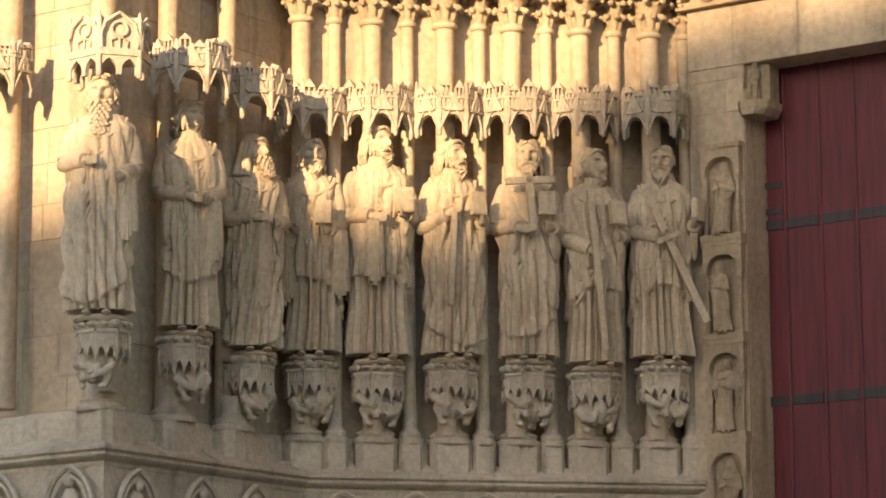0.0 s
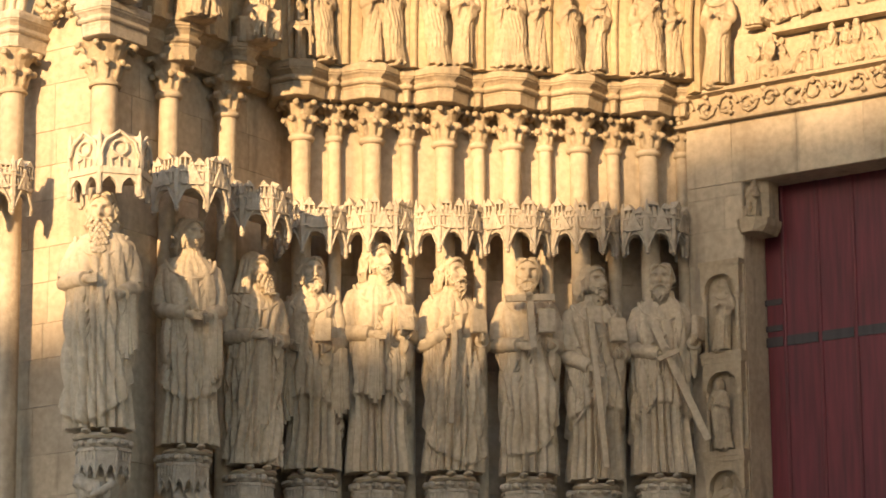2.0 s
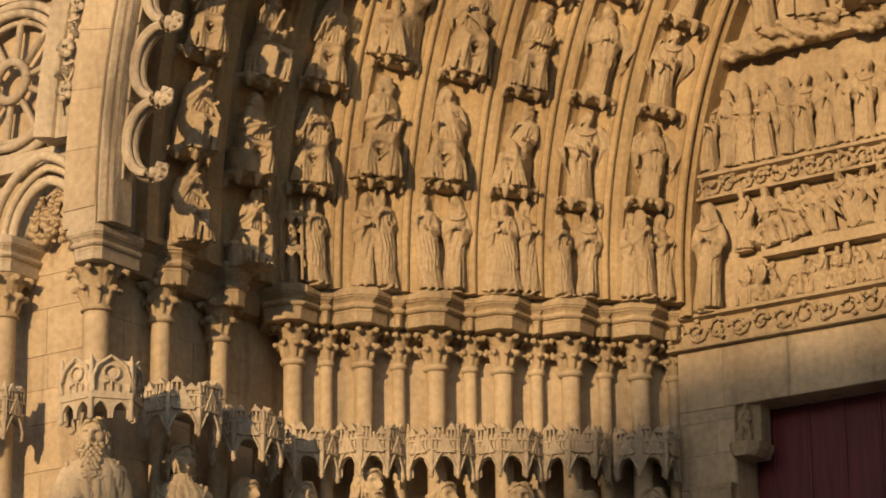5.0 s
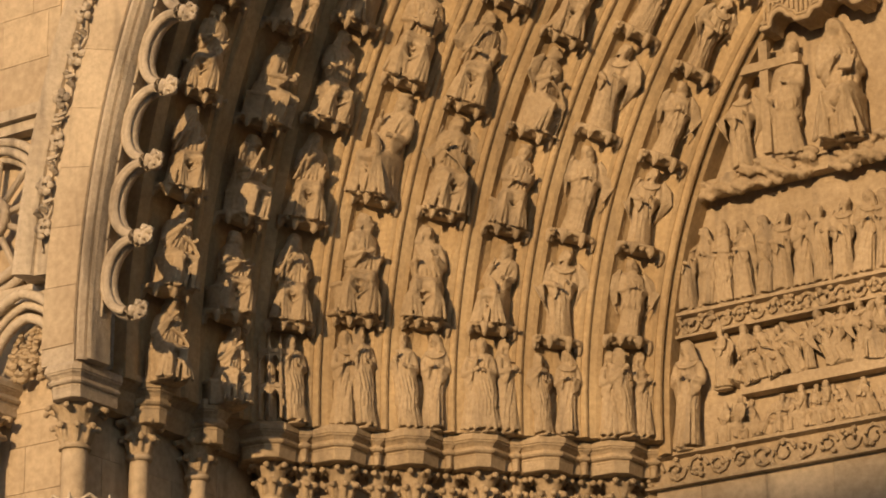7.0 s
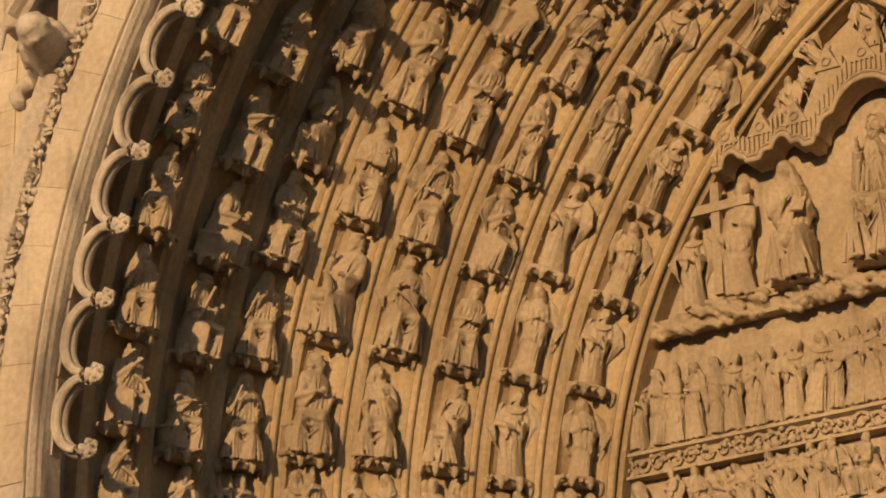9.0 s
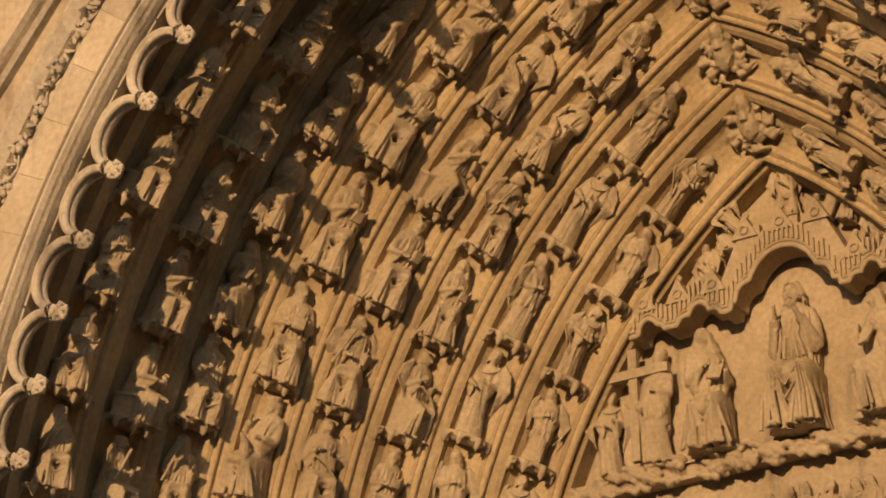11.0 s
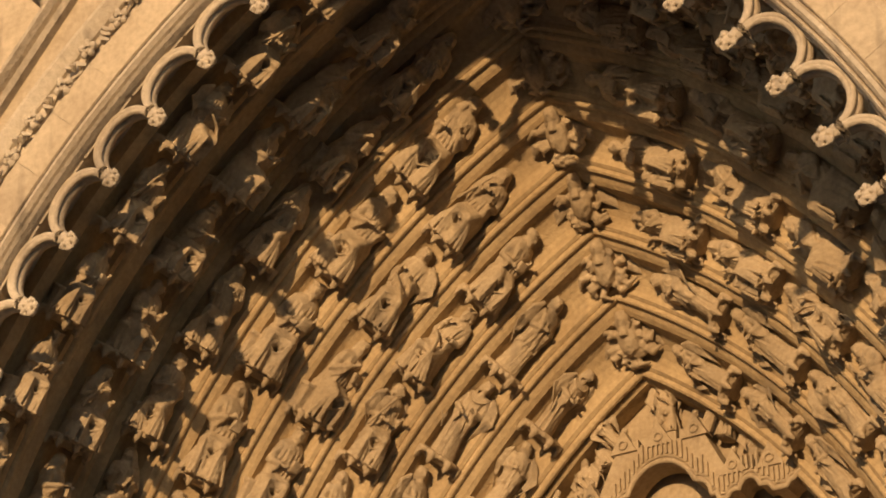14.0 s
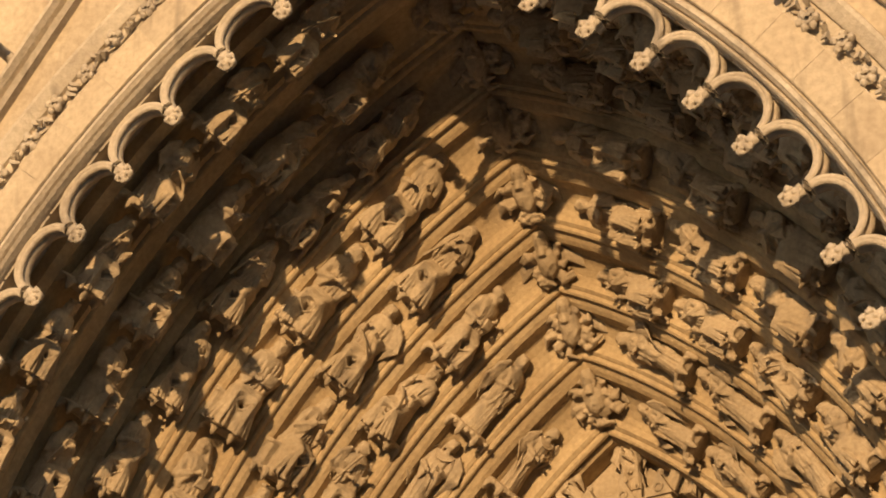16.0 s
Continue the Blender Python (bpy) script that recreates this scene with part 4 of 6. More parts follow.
def window_canopy():
    """The taller canopy over the corner statue: little arches below, broad traceried windows above. Its foot is at z = 0."""
    root = thing("canopy", front(0), "tall limestone canopy with traceried windows over the corner statue", "canopy", "statue canopies")
    R, hgt = 0.44, 0.72
    angs = [math.pi + math.pi * (i - 0.5) / 3 for i in range(0, 5)]
    pts = [Vector((R * math.cos(a), R * math.sin(a) * 0.95, 0)) for a in angs]
    for i in range(len(pts) - 1):
        body, wins = Geo(), Geo()
        p, d = (pts[i] + pts[i + 1]) / 2, pts[i + 1] - pts[i]
        ln = d.length
        m = Matrix.Translation(p) @ pose(0, 0, 0, 0, 0, math.degrees(math.atan2(d.y, d.x)))
        for sx in (-0.25, 0.25):
            panel(body, gothic_outline(ln / 2, 0.0, 0.24, 0.05, 0.19, 6, 0.22), -0.01, 0.05, m @ pose(sx * ln, 0, 0))
        body.box(-ln / 2, ln / 2, 0.02, 0.08, 0.22, hgt - 0.04, m)
        body.box(-ln / 2, ln / 2, -0.03, 0.05, 0.22, 0.30, m)
        for sx in (-1, 1):
            wins.tube([m @ Vector((sx * ln * 0.46, -0.02, 0.30)), m @ Vector((sx * ln * 0.46, -0.02, 0.46)), m @ Vector((sx * ln * 0.36, -0.02, 0.60)), m @ Vector((0, -0.02, hgt))], 0.020, 7)
            wins.tube([m @ Vector((sx * ln * 0.20, -0.005, 0.30)), m @ Vector((sx * ln * 0.20, -0.005, 0.40)), m @ Vector((0, -0.005, 0.44))], 0.011, 6)
        wins.tube([m @ Vector((0.085 * math.cos(q), -0.008, 0.53 + 0.085 * math.sin(q))) for q in [math.pi * k / 8 for k in range(17)]], 0.016, 6)
        wins.tube([m @ Vector((0, -0.005, 0.30)), m @ Vector((0, -0.005, 0.45))], 0.012, 6)
        wins.lathe([(0.028, -0.03), (0.034, 0.0), (0.030, 0.3), (0.028, hgt * 0.9), (0.008, hgt * 1.02)], (pts[i].x, pts[i].y), 7)
        tagged(part("arch_panel", body, GREY, root), kind="stuff")
        tagged(part("window_tracery", wins, GREY, root, smooth=True), kind="stuff")
    part("roof", Geo().prism([(p.x * 0.92, p.y * 0.92) for p in pts], 0.22, hgt - 0.06), GREY, root)
    return root


def console(seed, w=0.50):
    """A corbel: rounded top slab, ring of little arches, a crouching figure below. Its top is at z = 0."""
    rnd = random.Random(seed)
    root = thing("console", front(0), "carved limestone console with small arches over a crouching figure", "console", "statue consoles")
    R = w * 0.5
    slab = Geo().lathe([(R * 0.86, -0.10), (R * 0.98, -0.09), (R * 1.04, -0.055), (R * 0.98, -0.03), (R * 0.8, 0.0)], n=12, squash=0.9)
    for i in range(14):
        a = 2 * math.pi * i / 14
        slab.ball((R * 0.98 * math.cos(a), R * 0.88 * math.sin(a), -0.05), (0.05, 0.05, rnd.uniform(0.025, 0.045)), None, 7, 5)
    part("slab", slab, GREY, root)
    drum = Geo()
    n = 8
    for i in range(n):
        a0, a1 = math.pi / 8 + 2 * math.pi * i / n, math.pi / 8 + 2 * math.pi * (i + 1) / n
        p, q_ = Vector((R * math.cos(a0), R * math.sin(a0) * 0.92, 0)), Vector((R * math.cos(a1), R * math.sin(a1) * 0.92, 0))
        d = q_ - p
        m = Matrix.Translation((p + q_) / 2) @ pose(0, 0, 0, 0, 0, math.degrees(math.atan2(d.y, d.x)))
        # two small pointed arches with a dag between them, under a plain frieze of slits
        for q in (-0.25, 0.25):
            panel(drum, gothic_outline(d.length / 2, -0.335, -0.10, -0.325, -0.265, 5, 0.16), -0.008, 0.04, m @ pose(q * d.length, 0, 0))
            for j in (-1, 1):
                drum.tube([m @ Vector((q * d.length + j * d.length * 0.22, -0.012, -0.33)), m @ Vector((q * d.length + j * d.length * 0.10, -0.016, -0.275)), m @ Vector((q * d.length, -0.018, -0.245))], 0.008, 5)
        for j in range(4):
            x = d.length * (j - 1.5) * 0.22
            drum.box(x - 0.010, x + 0.010, -0.016, 0.0, -0.215, -0.13, m)
        drum.box(-d.length / 2, d.length / 2, -0.026, 0.0, -0.13, -0.10, m)
        drum.lathe([(0.006, -0.385), (0.020, -0.345), (0.022, -0.22), (0.012, -0.12)], (p.x, p.y), 6)
        drum.lathe([(0.006, -0.365), (0.014, -0.335), (0.014, -0.29)], ((p.x + q_.x) / 2, (p.y + q_.y) / 2), 6)
    drum.lathe([(R * 0.85, -0.22), (R * 0.85, -0.1)], n=8, turn=math.pi / 8)
    part("arcade", drum, GREY, root)
    fig = Geo()
    lean = rnd.uniform(-0.05, 0.05)
    sx0 = rnd.choice((-1, 1))
    fig.lathe([(0.085, -0.64), (0.10, -0.58), (0.14, -0.46), (0.16, -0.34), (0.15, -0.24)], (0, 0.06), 12)
    fig.ball((lean, -0.06, -0.44), (0.15, 0.13, 0.13), None, 14, 10, 0.15, 5, seed)
    head(fig, 0.95, rnd, (lean + 0.06 * sx0, -0.20, -0.40 + rnd.uniform(-0.02, 0.02)), sx0 * 25, 10, 0.5 * (seed % 2), ("curls", "veil", "short")[seed % 3], 1.25, 0.5)
    for sx in (-1, 1):
        up = 0.06 if sx == sx0 else -0.03
        fig.tube([(sx * 0.10, -0.02, -0.36), (sx * 0.20, -0.10, -0.40 + up), (sx * 0.15, -0.19, -0.47 + up), (sx * 0.05, -0.21, -0.50 + up)], [0.050, 0.046, 0.038, 0.026], 9)
        fig.tube([(sx * 0.06, -0.04, -0.52), (sx * 0.17, -0.14, -0.50 + 0.5 * up), (sx * 0.13, -0.12, -0.60), (sx * 0.09, -0.17, -0.62)], [0.060, 0.052, 0.036, 0.022], 9)
    for i in range(6):
        x = -0.13 + 0.05 * i + lean
        fig.tube([(x, -0.13, -0.38 - 0.02 * (i % 2)), (x + 0.03, -0.17, -0.48), (x + 0.01, -0.13, -0.57)], [0.014, 0.020, 0.010], 6)
    part("crouching_carving", fused("crouching_carving", fig, GREY, 0.010, 0, 0.35), GREY, root)
    return root


def pedestal(k=1.0):
    root = thing("pedestal", front(0), "limestone pedestal block with a moulded round base", "pedestal", "jamb pedestals")
    part("block", Geo().prism([(x * k, y * k) for x, y in ((-0.21, 0.2), (-0.21, -0.08), (-0.15, -0.17), (0.15, -0.17), (0.21, -0.08), (0.21, 0.2))], 5.06, 5.36), GREY, root)
    part("base", Geo().lathe([(r * k, z) for r, z in ((0.225, 5.36), (0.235, 5.38), (0.225, 5.41), (0.19, 5.42), (0.185, 5.44), (0.20, 5.46), (0.18, 5.48), (0.14, 5.50), (0.12, 5.53), (0.12, 5.7))], n=20), GREY, root, smooth=True)
    return root


def capital(r, hgt=0.40, leaves=8):
    """Crocket capital: bell, necking, two rows of curled leaves. Its foot is at z = 0."""
    g = Geo().lathe([(r * 1.25, 0), (r * 1.3, 0.02), (r * 1.1, 0.045), (r * 1.05, 0.06), (r * 1.15, hgt * 0.5), (r * 1.7, hgt * 0.92), (r * 1.9, hgt)], n=16)
    for row in range(2):
        for i in range(leaves):
            a = 2 * math.pi * (i + 0.5 * row) / leaves
            m = pose(0, 0, 0, 0, 0, math.degrees(a))
            zt = hgt * (0.55 + 0.38 * row)
            ro = r * (1.55 + 0.6 * row)
            g.tube([(r * 1.1, 0, zt - hgt * 0.4), (r * 1.3, 0, zt - hgt * 0.15), (ro, 0, zt), (ro + 0.03, 0, zt - 0.03)], [0.022, 0.03, 0.028, 0.02], 6, m, 0.7)
            g.ball((ro + 0.025, 0, zt - 0.03), (0.034, 0.038, 0.034), m, 7, 5, 0.3, 6, i)
    return fused("capital", g, CARVED, 0.012, 0)


def column(name, r, z0, z1, cap, label, mat=WALL):
    root = thing(name, front(0), label, "column", "jamb columns")
    part("shaft", Geo().lathe([(r, z0), (r, z1)], n=18), mat, root, smooth=True)
    c = part("capital", capital(r, cap), CARVED, root, "crocket capital with curled leaves")
    c.location = (0, 0, z1)
    part("necking", Geo().lathe([(r * 1.05, -0.03), (r * 1.3, -0.015), (r * 1.38, 0.005), (r * 1.3, 0.025), (r * 1.05, 0.04)], n=18), mat, c, smooth=True)
    return root


def impost(w, z0, z1, out=0.34, chamfer=(0.19, 0.17)):
    """A moulded block with cut-off front corners: plain frieze, roll, hollow and a rounded upper edge."""
    hgt = z1 - z0
    rings = []
    for o, t in ((0.075, 0.0), (0.062, 0.02), (0.055, 0.30), (0.050, 0.33), (0.058, 0.35), (0.058, 0.38), (0.034, 0.41), (0.024, 0.46), (0.028, 0.51), (0.046, 0.53), (0.048, 0.58), (0.030, 0.66), (0.012, 0.71), (0.012, 0.74), (0.002, 0.76), (0.0, 0.88), (0.006, 0.94), (0.02, 1.0)):
        a, y = w / 2 - o, -out + o
        cx, cy = chamfer
        rings.append([(x, q, z0 + hgt * t) for x, q in ((-a, 0.4), (-a, y + cy), (-a + cx, y), (a - cx, y), (a, y + cy), (a, 0.4))])
    return Geo().rings(rings)


path_strip("impost_course", [(CORNER.x, 0.62), BEND[:2]], [(-1.2, 10.05), (-0.30, 10.05), (-0.22, 10.16), (-0.22, 10.26), (-0.10, 10.34), (-0.10, 10.40), (-1.2, 10.40)], CARVED, "limestone impost course on the deep side wall")
path_strip("impost_course", [BEND[:2], END[:2], (END.x + 0.02, END.y + 0.3)], [(-1.2, 10.0), (0.02, 10.0), (0.02, 10.10), (0.05, 10.14), (0.05, 10.18), (0.08, 10.24), (0.08, 10.32), (-1.2, 10.32)], CARVED, "limestone impost course running behind the blocks")
col_big = column("column", 0.098, 5.5, 9.66, 0.39, "slender round limestone column with a leafy crocket capital")
col_small = column("shaft", 0.068, 5.45, 9.68, 0.36, "thin engaged limestone shaft with a leafy capital")
base_small = pedestal()
base_slim = pedestal(0.56)
JAMB_S = (-0.009, 0.710, 1.459, 2.157, 2.867, 3.602)
SHAFT_S = (0.337, 1.084, 1.827, 2.523, 3.244, 3.984)
SIDE_S = (1.19, 2.08)
spots = [(side(s, 0), -90) for s in SIDE_S] + [(jamb(s, 0), 0) for s in JAMB_S]
imp = solid("impost", impost(0.65, 9.975, 10.335, 0.30), CARVED, "stepped limestone impost block above the capitals", "impost", "", group="imposts")
imp_small = solid("impost", impost(0.19, 9.98, 10.33, 0.16, (0.03, 0.03)), CARVED, "narrow stepped limestone impost block between the larger ones", "impost", "", group="imposts")
imp_side = solid("impost", impost(0.42, 9.97, 10.40, 0.30, (0.10, 0.10)), CARVED, "stepped limestone impost block on the deep side wall", "impost", "", group="imposts")
for i, (m, _) in enumerate(spots):
    copy_thing(col_big, m @ (pose(-0.043, 0.10, -0.06) if i > 1 else pose(0, 0.30, 0)))
    copy_thing(imp if i > 1 else imp_side, m @ (pose(-0.10, 0, 0) if i > 1 else pose(0, 0.26, 0)))
    copy_thing(base_small, m @ pose(0, 0.22, 0))
for s in SHAFT_S:
    copy_thing(col_small, jamb(s - 0.034, 0.20, -0.05))
    copy_thing(base_slim, jamb(s - 0.034, 0.17))
    copy_thing(imp_small, jamb(s - 0.085, 0.0))
# front corner column is larger
copy_thing(base_small, front(-6.20, 0.22))
root = thing("column", front(-6.26, 0.25), "round limestone corner column with a crocket capital and square abacus", "column", "jamb columns")
part("shaft", Geo().lathe([(0.125, 5.5), (0.125, 9.58)], (-0.10, 0.12), n=20), WALL, root, smooth=True)
c = part("capital", capital(0.125, 0.43), CARVED, root, "crocket capital with curled leaves")
c.location = (-0.10, 0.12, 9.58)
part("abacus", impost(0.46, 10.0, 10.33, 0.26, (0.06, 0.06)), GREY, root, "moulded square abacus")
root = thing("column", front(-7.46, 0.30), "round limestone column with a crocket capital", "column", "jamb columns")
part("shaft", Geo().lathe([(0.11, 5.5), (0.11, 9.68)], n=18), WALL, root, smooth=True)
c = part("capital", capital(0.11, 0.42), CARVED, root, "crocket capital with curled leaves")
c.location = (0, 0, 9.68)
part("abacus", impost(0.48, 10.10, 10.45, 0.26, (0.06, 0.06)), GREY, root, "moulded square abacus")
for ob in (col_big, col_small, base_small, base_slim, imp, imp_small, imp_side):
    for o in (*ob.children_recursive, ob):
        bpy.data.objects.remove(o)

canopies = [(side(1.12, -0.02, 8.42), 1.08), (side(2.10, -0.02, 8.36), 1.05)] + [(jamb(q, 0.12, z), 1.0) for q, z in zip((0.05, 0.71, 1.43, 2.13, 2.84, 3.58), (8.40, 8.43, 8.45, 8.48, 8.50, 8.52))] + [(front(-7.46, 0.10, 8.42), 1.0)]
window_canopy().matrix_world = front(-5.96, 0.0, 8.36) @ pose(0, 0, 0, 0, 0, 25) @ Matrix.Diagonal((0.86, 0.86, 0.80, 1))
for i, (m, s) in enumerate(canopies):
    c = canopy(40 + i, 0.66 * s, 0.48)
    c.matrix_world = m
for i, (m, h, opt, label, yaw) in enumerate(APOSTLES):
    c = console(60 + i)
    c.matrix_world = m @ pose(0, 0.06, -0.03)


# ---- figures of the archivolts ----
def corbel(seed):
    """The little scalloped canopy on which the next figure sits; its top is at z = 0."""
    rnd = random.Random(seed)
    g = Geo()
    pts = [(-0.235, 0.12), (-0.235, -0.06), (-0.10, -0.185), (0.10, -0.185), (0.235, -0.06), (0.235, 0.12)]
    g.rings([[(x * s, y * s, z) for x, y in pts] for s, z in ((0.62, -0.10), (0.84, -0.06), (1.02, -0.045), (1.03, -0.02), (0.92, 0.0))])
    for (x0, y0), (x1, y1) in zip(pts, pts[1:]):
        d = Vector((x1 - x0, y1 - y0, 0))
        m = Matrix.Translation(((x0 + x1) / 2, (y0 + y1) / 2, 0)) @ pose(0, 0, 0, 0, 0, math.degrees(math.atan2(d.y, d.x)))
        low = rnd.uniform(-0.15, -0.115)
        panel(g, gothic_outline(d.length, low, -0.01, low + 0.015, low + 0.085, 6, 0.20), -0.012 - 0.02 * rnd.random(), 0.05, m)
        g.lathe([(0.008, low - 0.03), (0.030, low + 0.01), (0.038, -0.07), (0.03, -0.02)], (x0, y0), 6)
        for q in range(3):
            g.ball((x0 + d.x * rnd.random(), y0 + d.y * rnd.random(), rnd.uniform(-0.07, -0.03)), rnd.uniform(0.02, 0.034), None, 7, 5)
    return g


CORBELS = [fused("corbel", corbel(i), CARVED, 0.009, 1, 0.22) for i in range(5)]
HAIR = ("crown", "curls", "veil", "curls", "veil", "short", "crown", "curls", "veil", "curls")
BEARD = (0.8, 0, 0.0, 1.0, 0.7, 1.2, 0.9, 0.6, 0, 0.0)
SEATED = []
for i in range(10):
    g = seated(0.80, 200 + i, turn=(-32, 24, 38, -28, 12, 34, -10, 30, -36, 20)[i], hair=HAIR[i], beard=BEARD[i], wings=(i in (1, 9)), raise_hand=(0.0, 0.12, 0.05, 0.16, 0.15, 0.0, 0.20, 0.06, 0.10, 0.0)[i], bench=(-1, 0, 0, -1, 0, 0, 0, -1, 0, 1)[i])
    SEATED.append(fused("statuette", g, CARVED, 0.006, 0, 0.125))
UPRIGHT = []
for i in range(6):
    g = standing(0.80, 300 + i, turn=(-24, 22, 26, -20, 30, -30)[i], hair=("veil", "curls", "curls", "curls", "short", "veil")[i], beard=(0, 0.6, 0, 0, 0.8, 0)[i], detail=0.7, wings=(i in (2, 3)), mantle=(i % 2 == 1 or i == 4), low=0.30, wide=1.0, right=(None, ((-0.16, -0.03, 0.60), (-0.02, -0.15, 0.74)), ((-0.17, -0.03, 0.62), (-0.05, -0.15, 0.56)), None, ((-0.16, -0.02, 0.58), (-0.09, -0.12, 0.46)), None)[i])
    bend(g, 0.80, (-20, 18, 24, -14, 10, -26)[i], (10, -12, -10, 16, -18, 8)[i], (0.06, -0.08, 0.05, -0.05, 0.09, -0.06)[i], (0.03, -0.035, -0.03, 0.03, -0.04, 0.035)[i])
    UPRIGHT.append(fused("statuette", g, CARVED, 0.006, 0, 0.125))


def band_pose(k, a, mirror, e=0.045, mid=0.51):
    """Where a figure sits in archivolt k at the angle a: up is along the arch, its face is turned out of the hollow."""
    p0, p1 = Vector(RIBS[k]), Vector(RIBS[k + 1])
    _, d, back = band_profile(RIBS[k], RIBS[k + 1])
    q = p0.lerp(p1, mid) + back * e
    up = Vector((mirror * math.sin(a), 0, math.cos(a)))
    radial = Vector((mirror * -math.cos(a), 0, math.sin(a)))
    rear = (radial * back.x + Vector((0, 1, 0)) * back.y).normalized()
    right = rear.cross(up)
    m = Matrix((right, rear, up)).transposed().to_4x4()
    m.translation = arc_point(q.x, a, q.y, mirror)
    return m


COUNT = (7, 7, 8, 8, 8, 10, 11, 11)
DOWN = (0.0, 0.18, 0.0, 0.08, 0.18, 0.10, 0.10, 0.10)
rnd = random.Random(5)
for mirror in (1, -1):
    for k in range(8):
        n = COUNT[k]
        mid_r = (RIBS[k][0] + RIBS[k + 1][0]) / 2
        top = apex_angle(mid_r) - 0.05
        pitch = (top + 0.010 + DOWN[k] / mid_r) / n
        for i in range(n):
            a = -0.010 - DOWN[k] / mid_r + pitch * i if i else -0.155 / mid_r
            size = pitch * mid_r / 0.93
            m = band_pose(k, a, mirror, (0.045, 0.045, 0.045, 0.045, 0.04, 0.0, -0.07, -0.07)[k])
            low = i == 0 and k < 5
            room = pitch * mid_r - DOWN[k] + 0.075 if i == 0 else pitch * mid_r
            if i:
                ob = new("corbel", rnd.choice(CORBELS))
                ob.matrix_world = m
                tagged(ob, "scalloped limestone corbel between two archivolt figures", "corbel", "archivolt corbels")
            group = (3 if k in (0, 2) else 2) if low else 1
            for j in range(group):
                me = UPRIGHT[(i + j + k) % 2] if low or (k == 5 and not i) else UPRIGHT[2 + (i + k) % 2] if k < 2 else rnd.choice(SEATED)
                ob = new("statuette", me)
                sc = (room - 0.10) / 0.80 * rnd.uniform(0.95, 1.0)
                off = pose((j - (group - 1) / 2) * (0.24 if group == 2 else 0.165) if low else 0.10 if k == 5 and not i else rnd.uniform(-0.02, 0.02), (-0.07 if j == 1 and group == 3 else -0.02), -0.045 if i else -0.012, 0, 0, rnd.uniform(-30, 30))
                ob.matrix_world = m @ off @ Matrix.Diagonal((sc * (0.94 if low else 1.12 if me in SEATED else 1.06), sc * (1.35 if k > 5 else 1.1), sc, 1))
                tagged(ob, "small standing limestone figure in the hollow of an archivolt" if low or k < 2 else "small seated limestone figure in the hollow of an archivolt", "statuette", "archivolt figures")
        if mirror > 0 and k == 5:
            # openwork turret beside the first figure at the bend
            m = band_pose(k, -0.155 / mid_r, mirror) @ pose(-0.14, -0.06, 0)
            turret = thing("openwork_turret", m, "small openwork limestone turret with pointed windows on the impost", "turret")
            for q in range(5):
                t0, t1 = radians(180 + 45 * q - 22.5), radians(180 + 45 * q + 22.5)
                c0, c1 = Vector((0.15 * math.cos(t0), 0.15 * math.sin(t0), 0)), Vector((0.15 * math.cos(t1), 0.15 * math.sin(t1), 0))
                d = c1 - c0
                f = Matrix.Translation((c0 + c1) / 2) @ pose(0, 0, 0, 0, 0, math.degrees(math.atan2(d.y, d.x)))
                for tier in (0.0, 0.36):
                    g = Geo()
                    panel(g, gothic_outline(d.length, tier, tier + 0.36, tier + 0.20, tier + 0.29, 6, 0.17), -0.008, 0.012, f)
                    g.box(-d.length / 2, d.length / 2, -0.018, 0.012, tier + 0.31, tier + 0.35, f)
                    part("window", g, CARVED, turret)
                part("buttress", Geo().lathe([(0.016, 0.0), (0.015, 0.70), (0.024, 0.71), (0.004, 0.86)], (c0.x, c0.y), 6), CARVED, turret)
            part("core", Geo().lathe([(0.06, 0.0), (0.05, 0.72)], (0, 0.04), 8), CARVED, turret)


for k in range(8):
    q = (Vector(RIBS[k]) + Vector(RIBS[k + 1])) / 2
    g = Geo()
    r2 = random.Random(400 + k)
    g.ball((0, -0.12, 0.02), (0.10, 0.09, 0.16), None, 12, 9, 0.2, 5, k)
    head(g, 0.9, r2, (0, -0.17, 0.24), 0, -20, 0.0, "curls", 1.3, 0.5)
    for i in range(22):
        a = r2.uniform(0, 6.28)
        d = r2.uniform(0.12, 0.26)
        g.tube([(d * 0.5 * math.cos(a), -0.05, d * 0.5 * math.sin(a)), (d * math.cos(a), -0.12, 0.9 * d * math.sin(a)), (1.2 * d * math.cos(a + 0.3), -0.10, d * math.sin(a + 0.3))], [0.04, 0.035, 0.015], 6)
    # roof-shaped block that closes the hollow at the point
    g.rings([[(x, y, z) for x, z in ((-0.30, -0.12), (-0.30, 0.0), (0.0, 0.22), (0.30, 0.0), (0.30, -0.12), (0.0, 0.08))] for y in (-0.07, 0.10)])
    ob = new("apex_carving", fused("apex_carving", g, CARVED, 0.010, 0, 0.4))
    ob.matrix_world = pose(0, q.y + 0.07, CENTRE_Z + math.sqrt(max(0.1, (q.x + 0.07) ** 2 - CENTRE_X ** 2)) - 0.06, 35, 0, 0) @ Matrix.Scale(1.2, 4)
    tagged(ob, "limestone bust among leaves at the archivolt's point", "carving", "archivolt apex carvings")


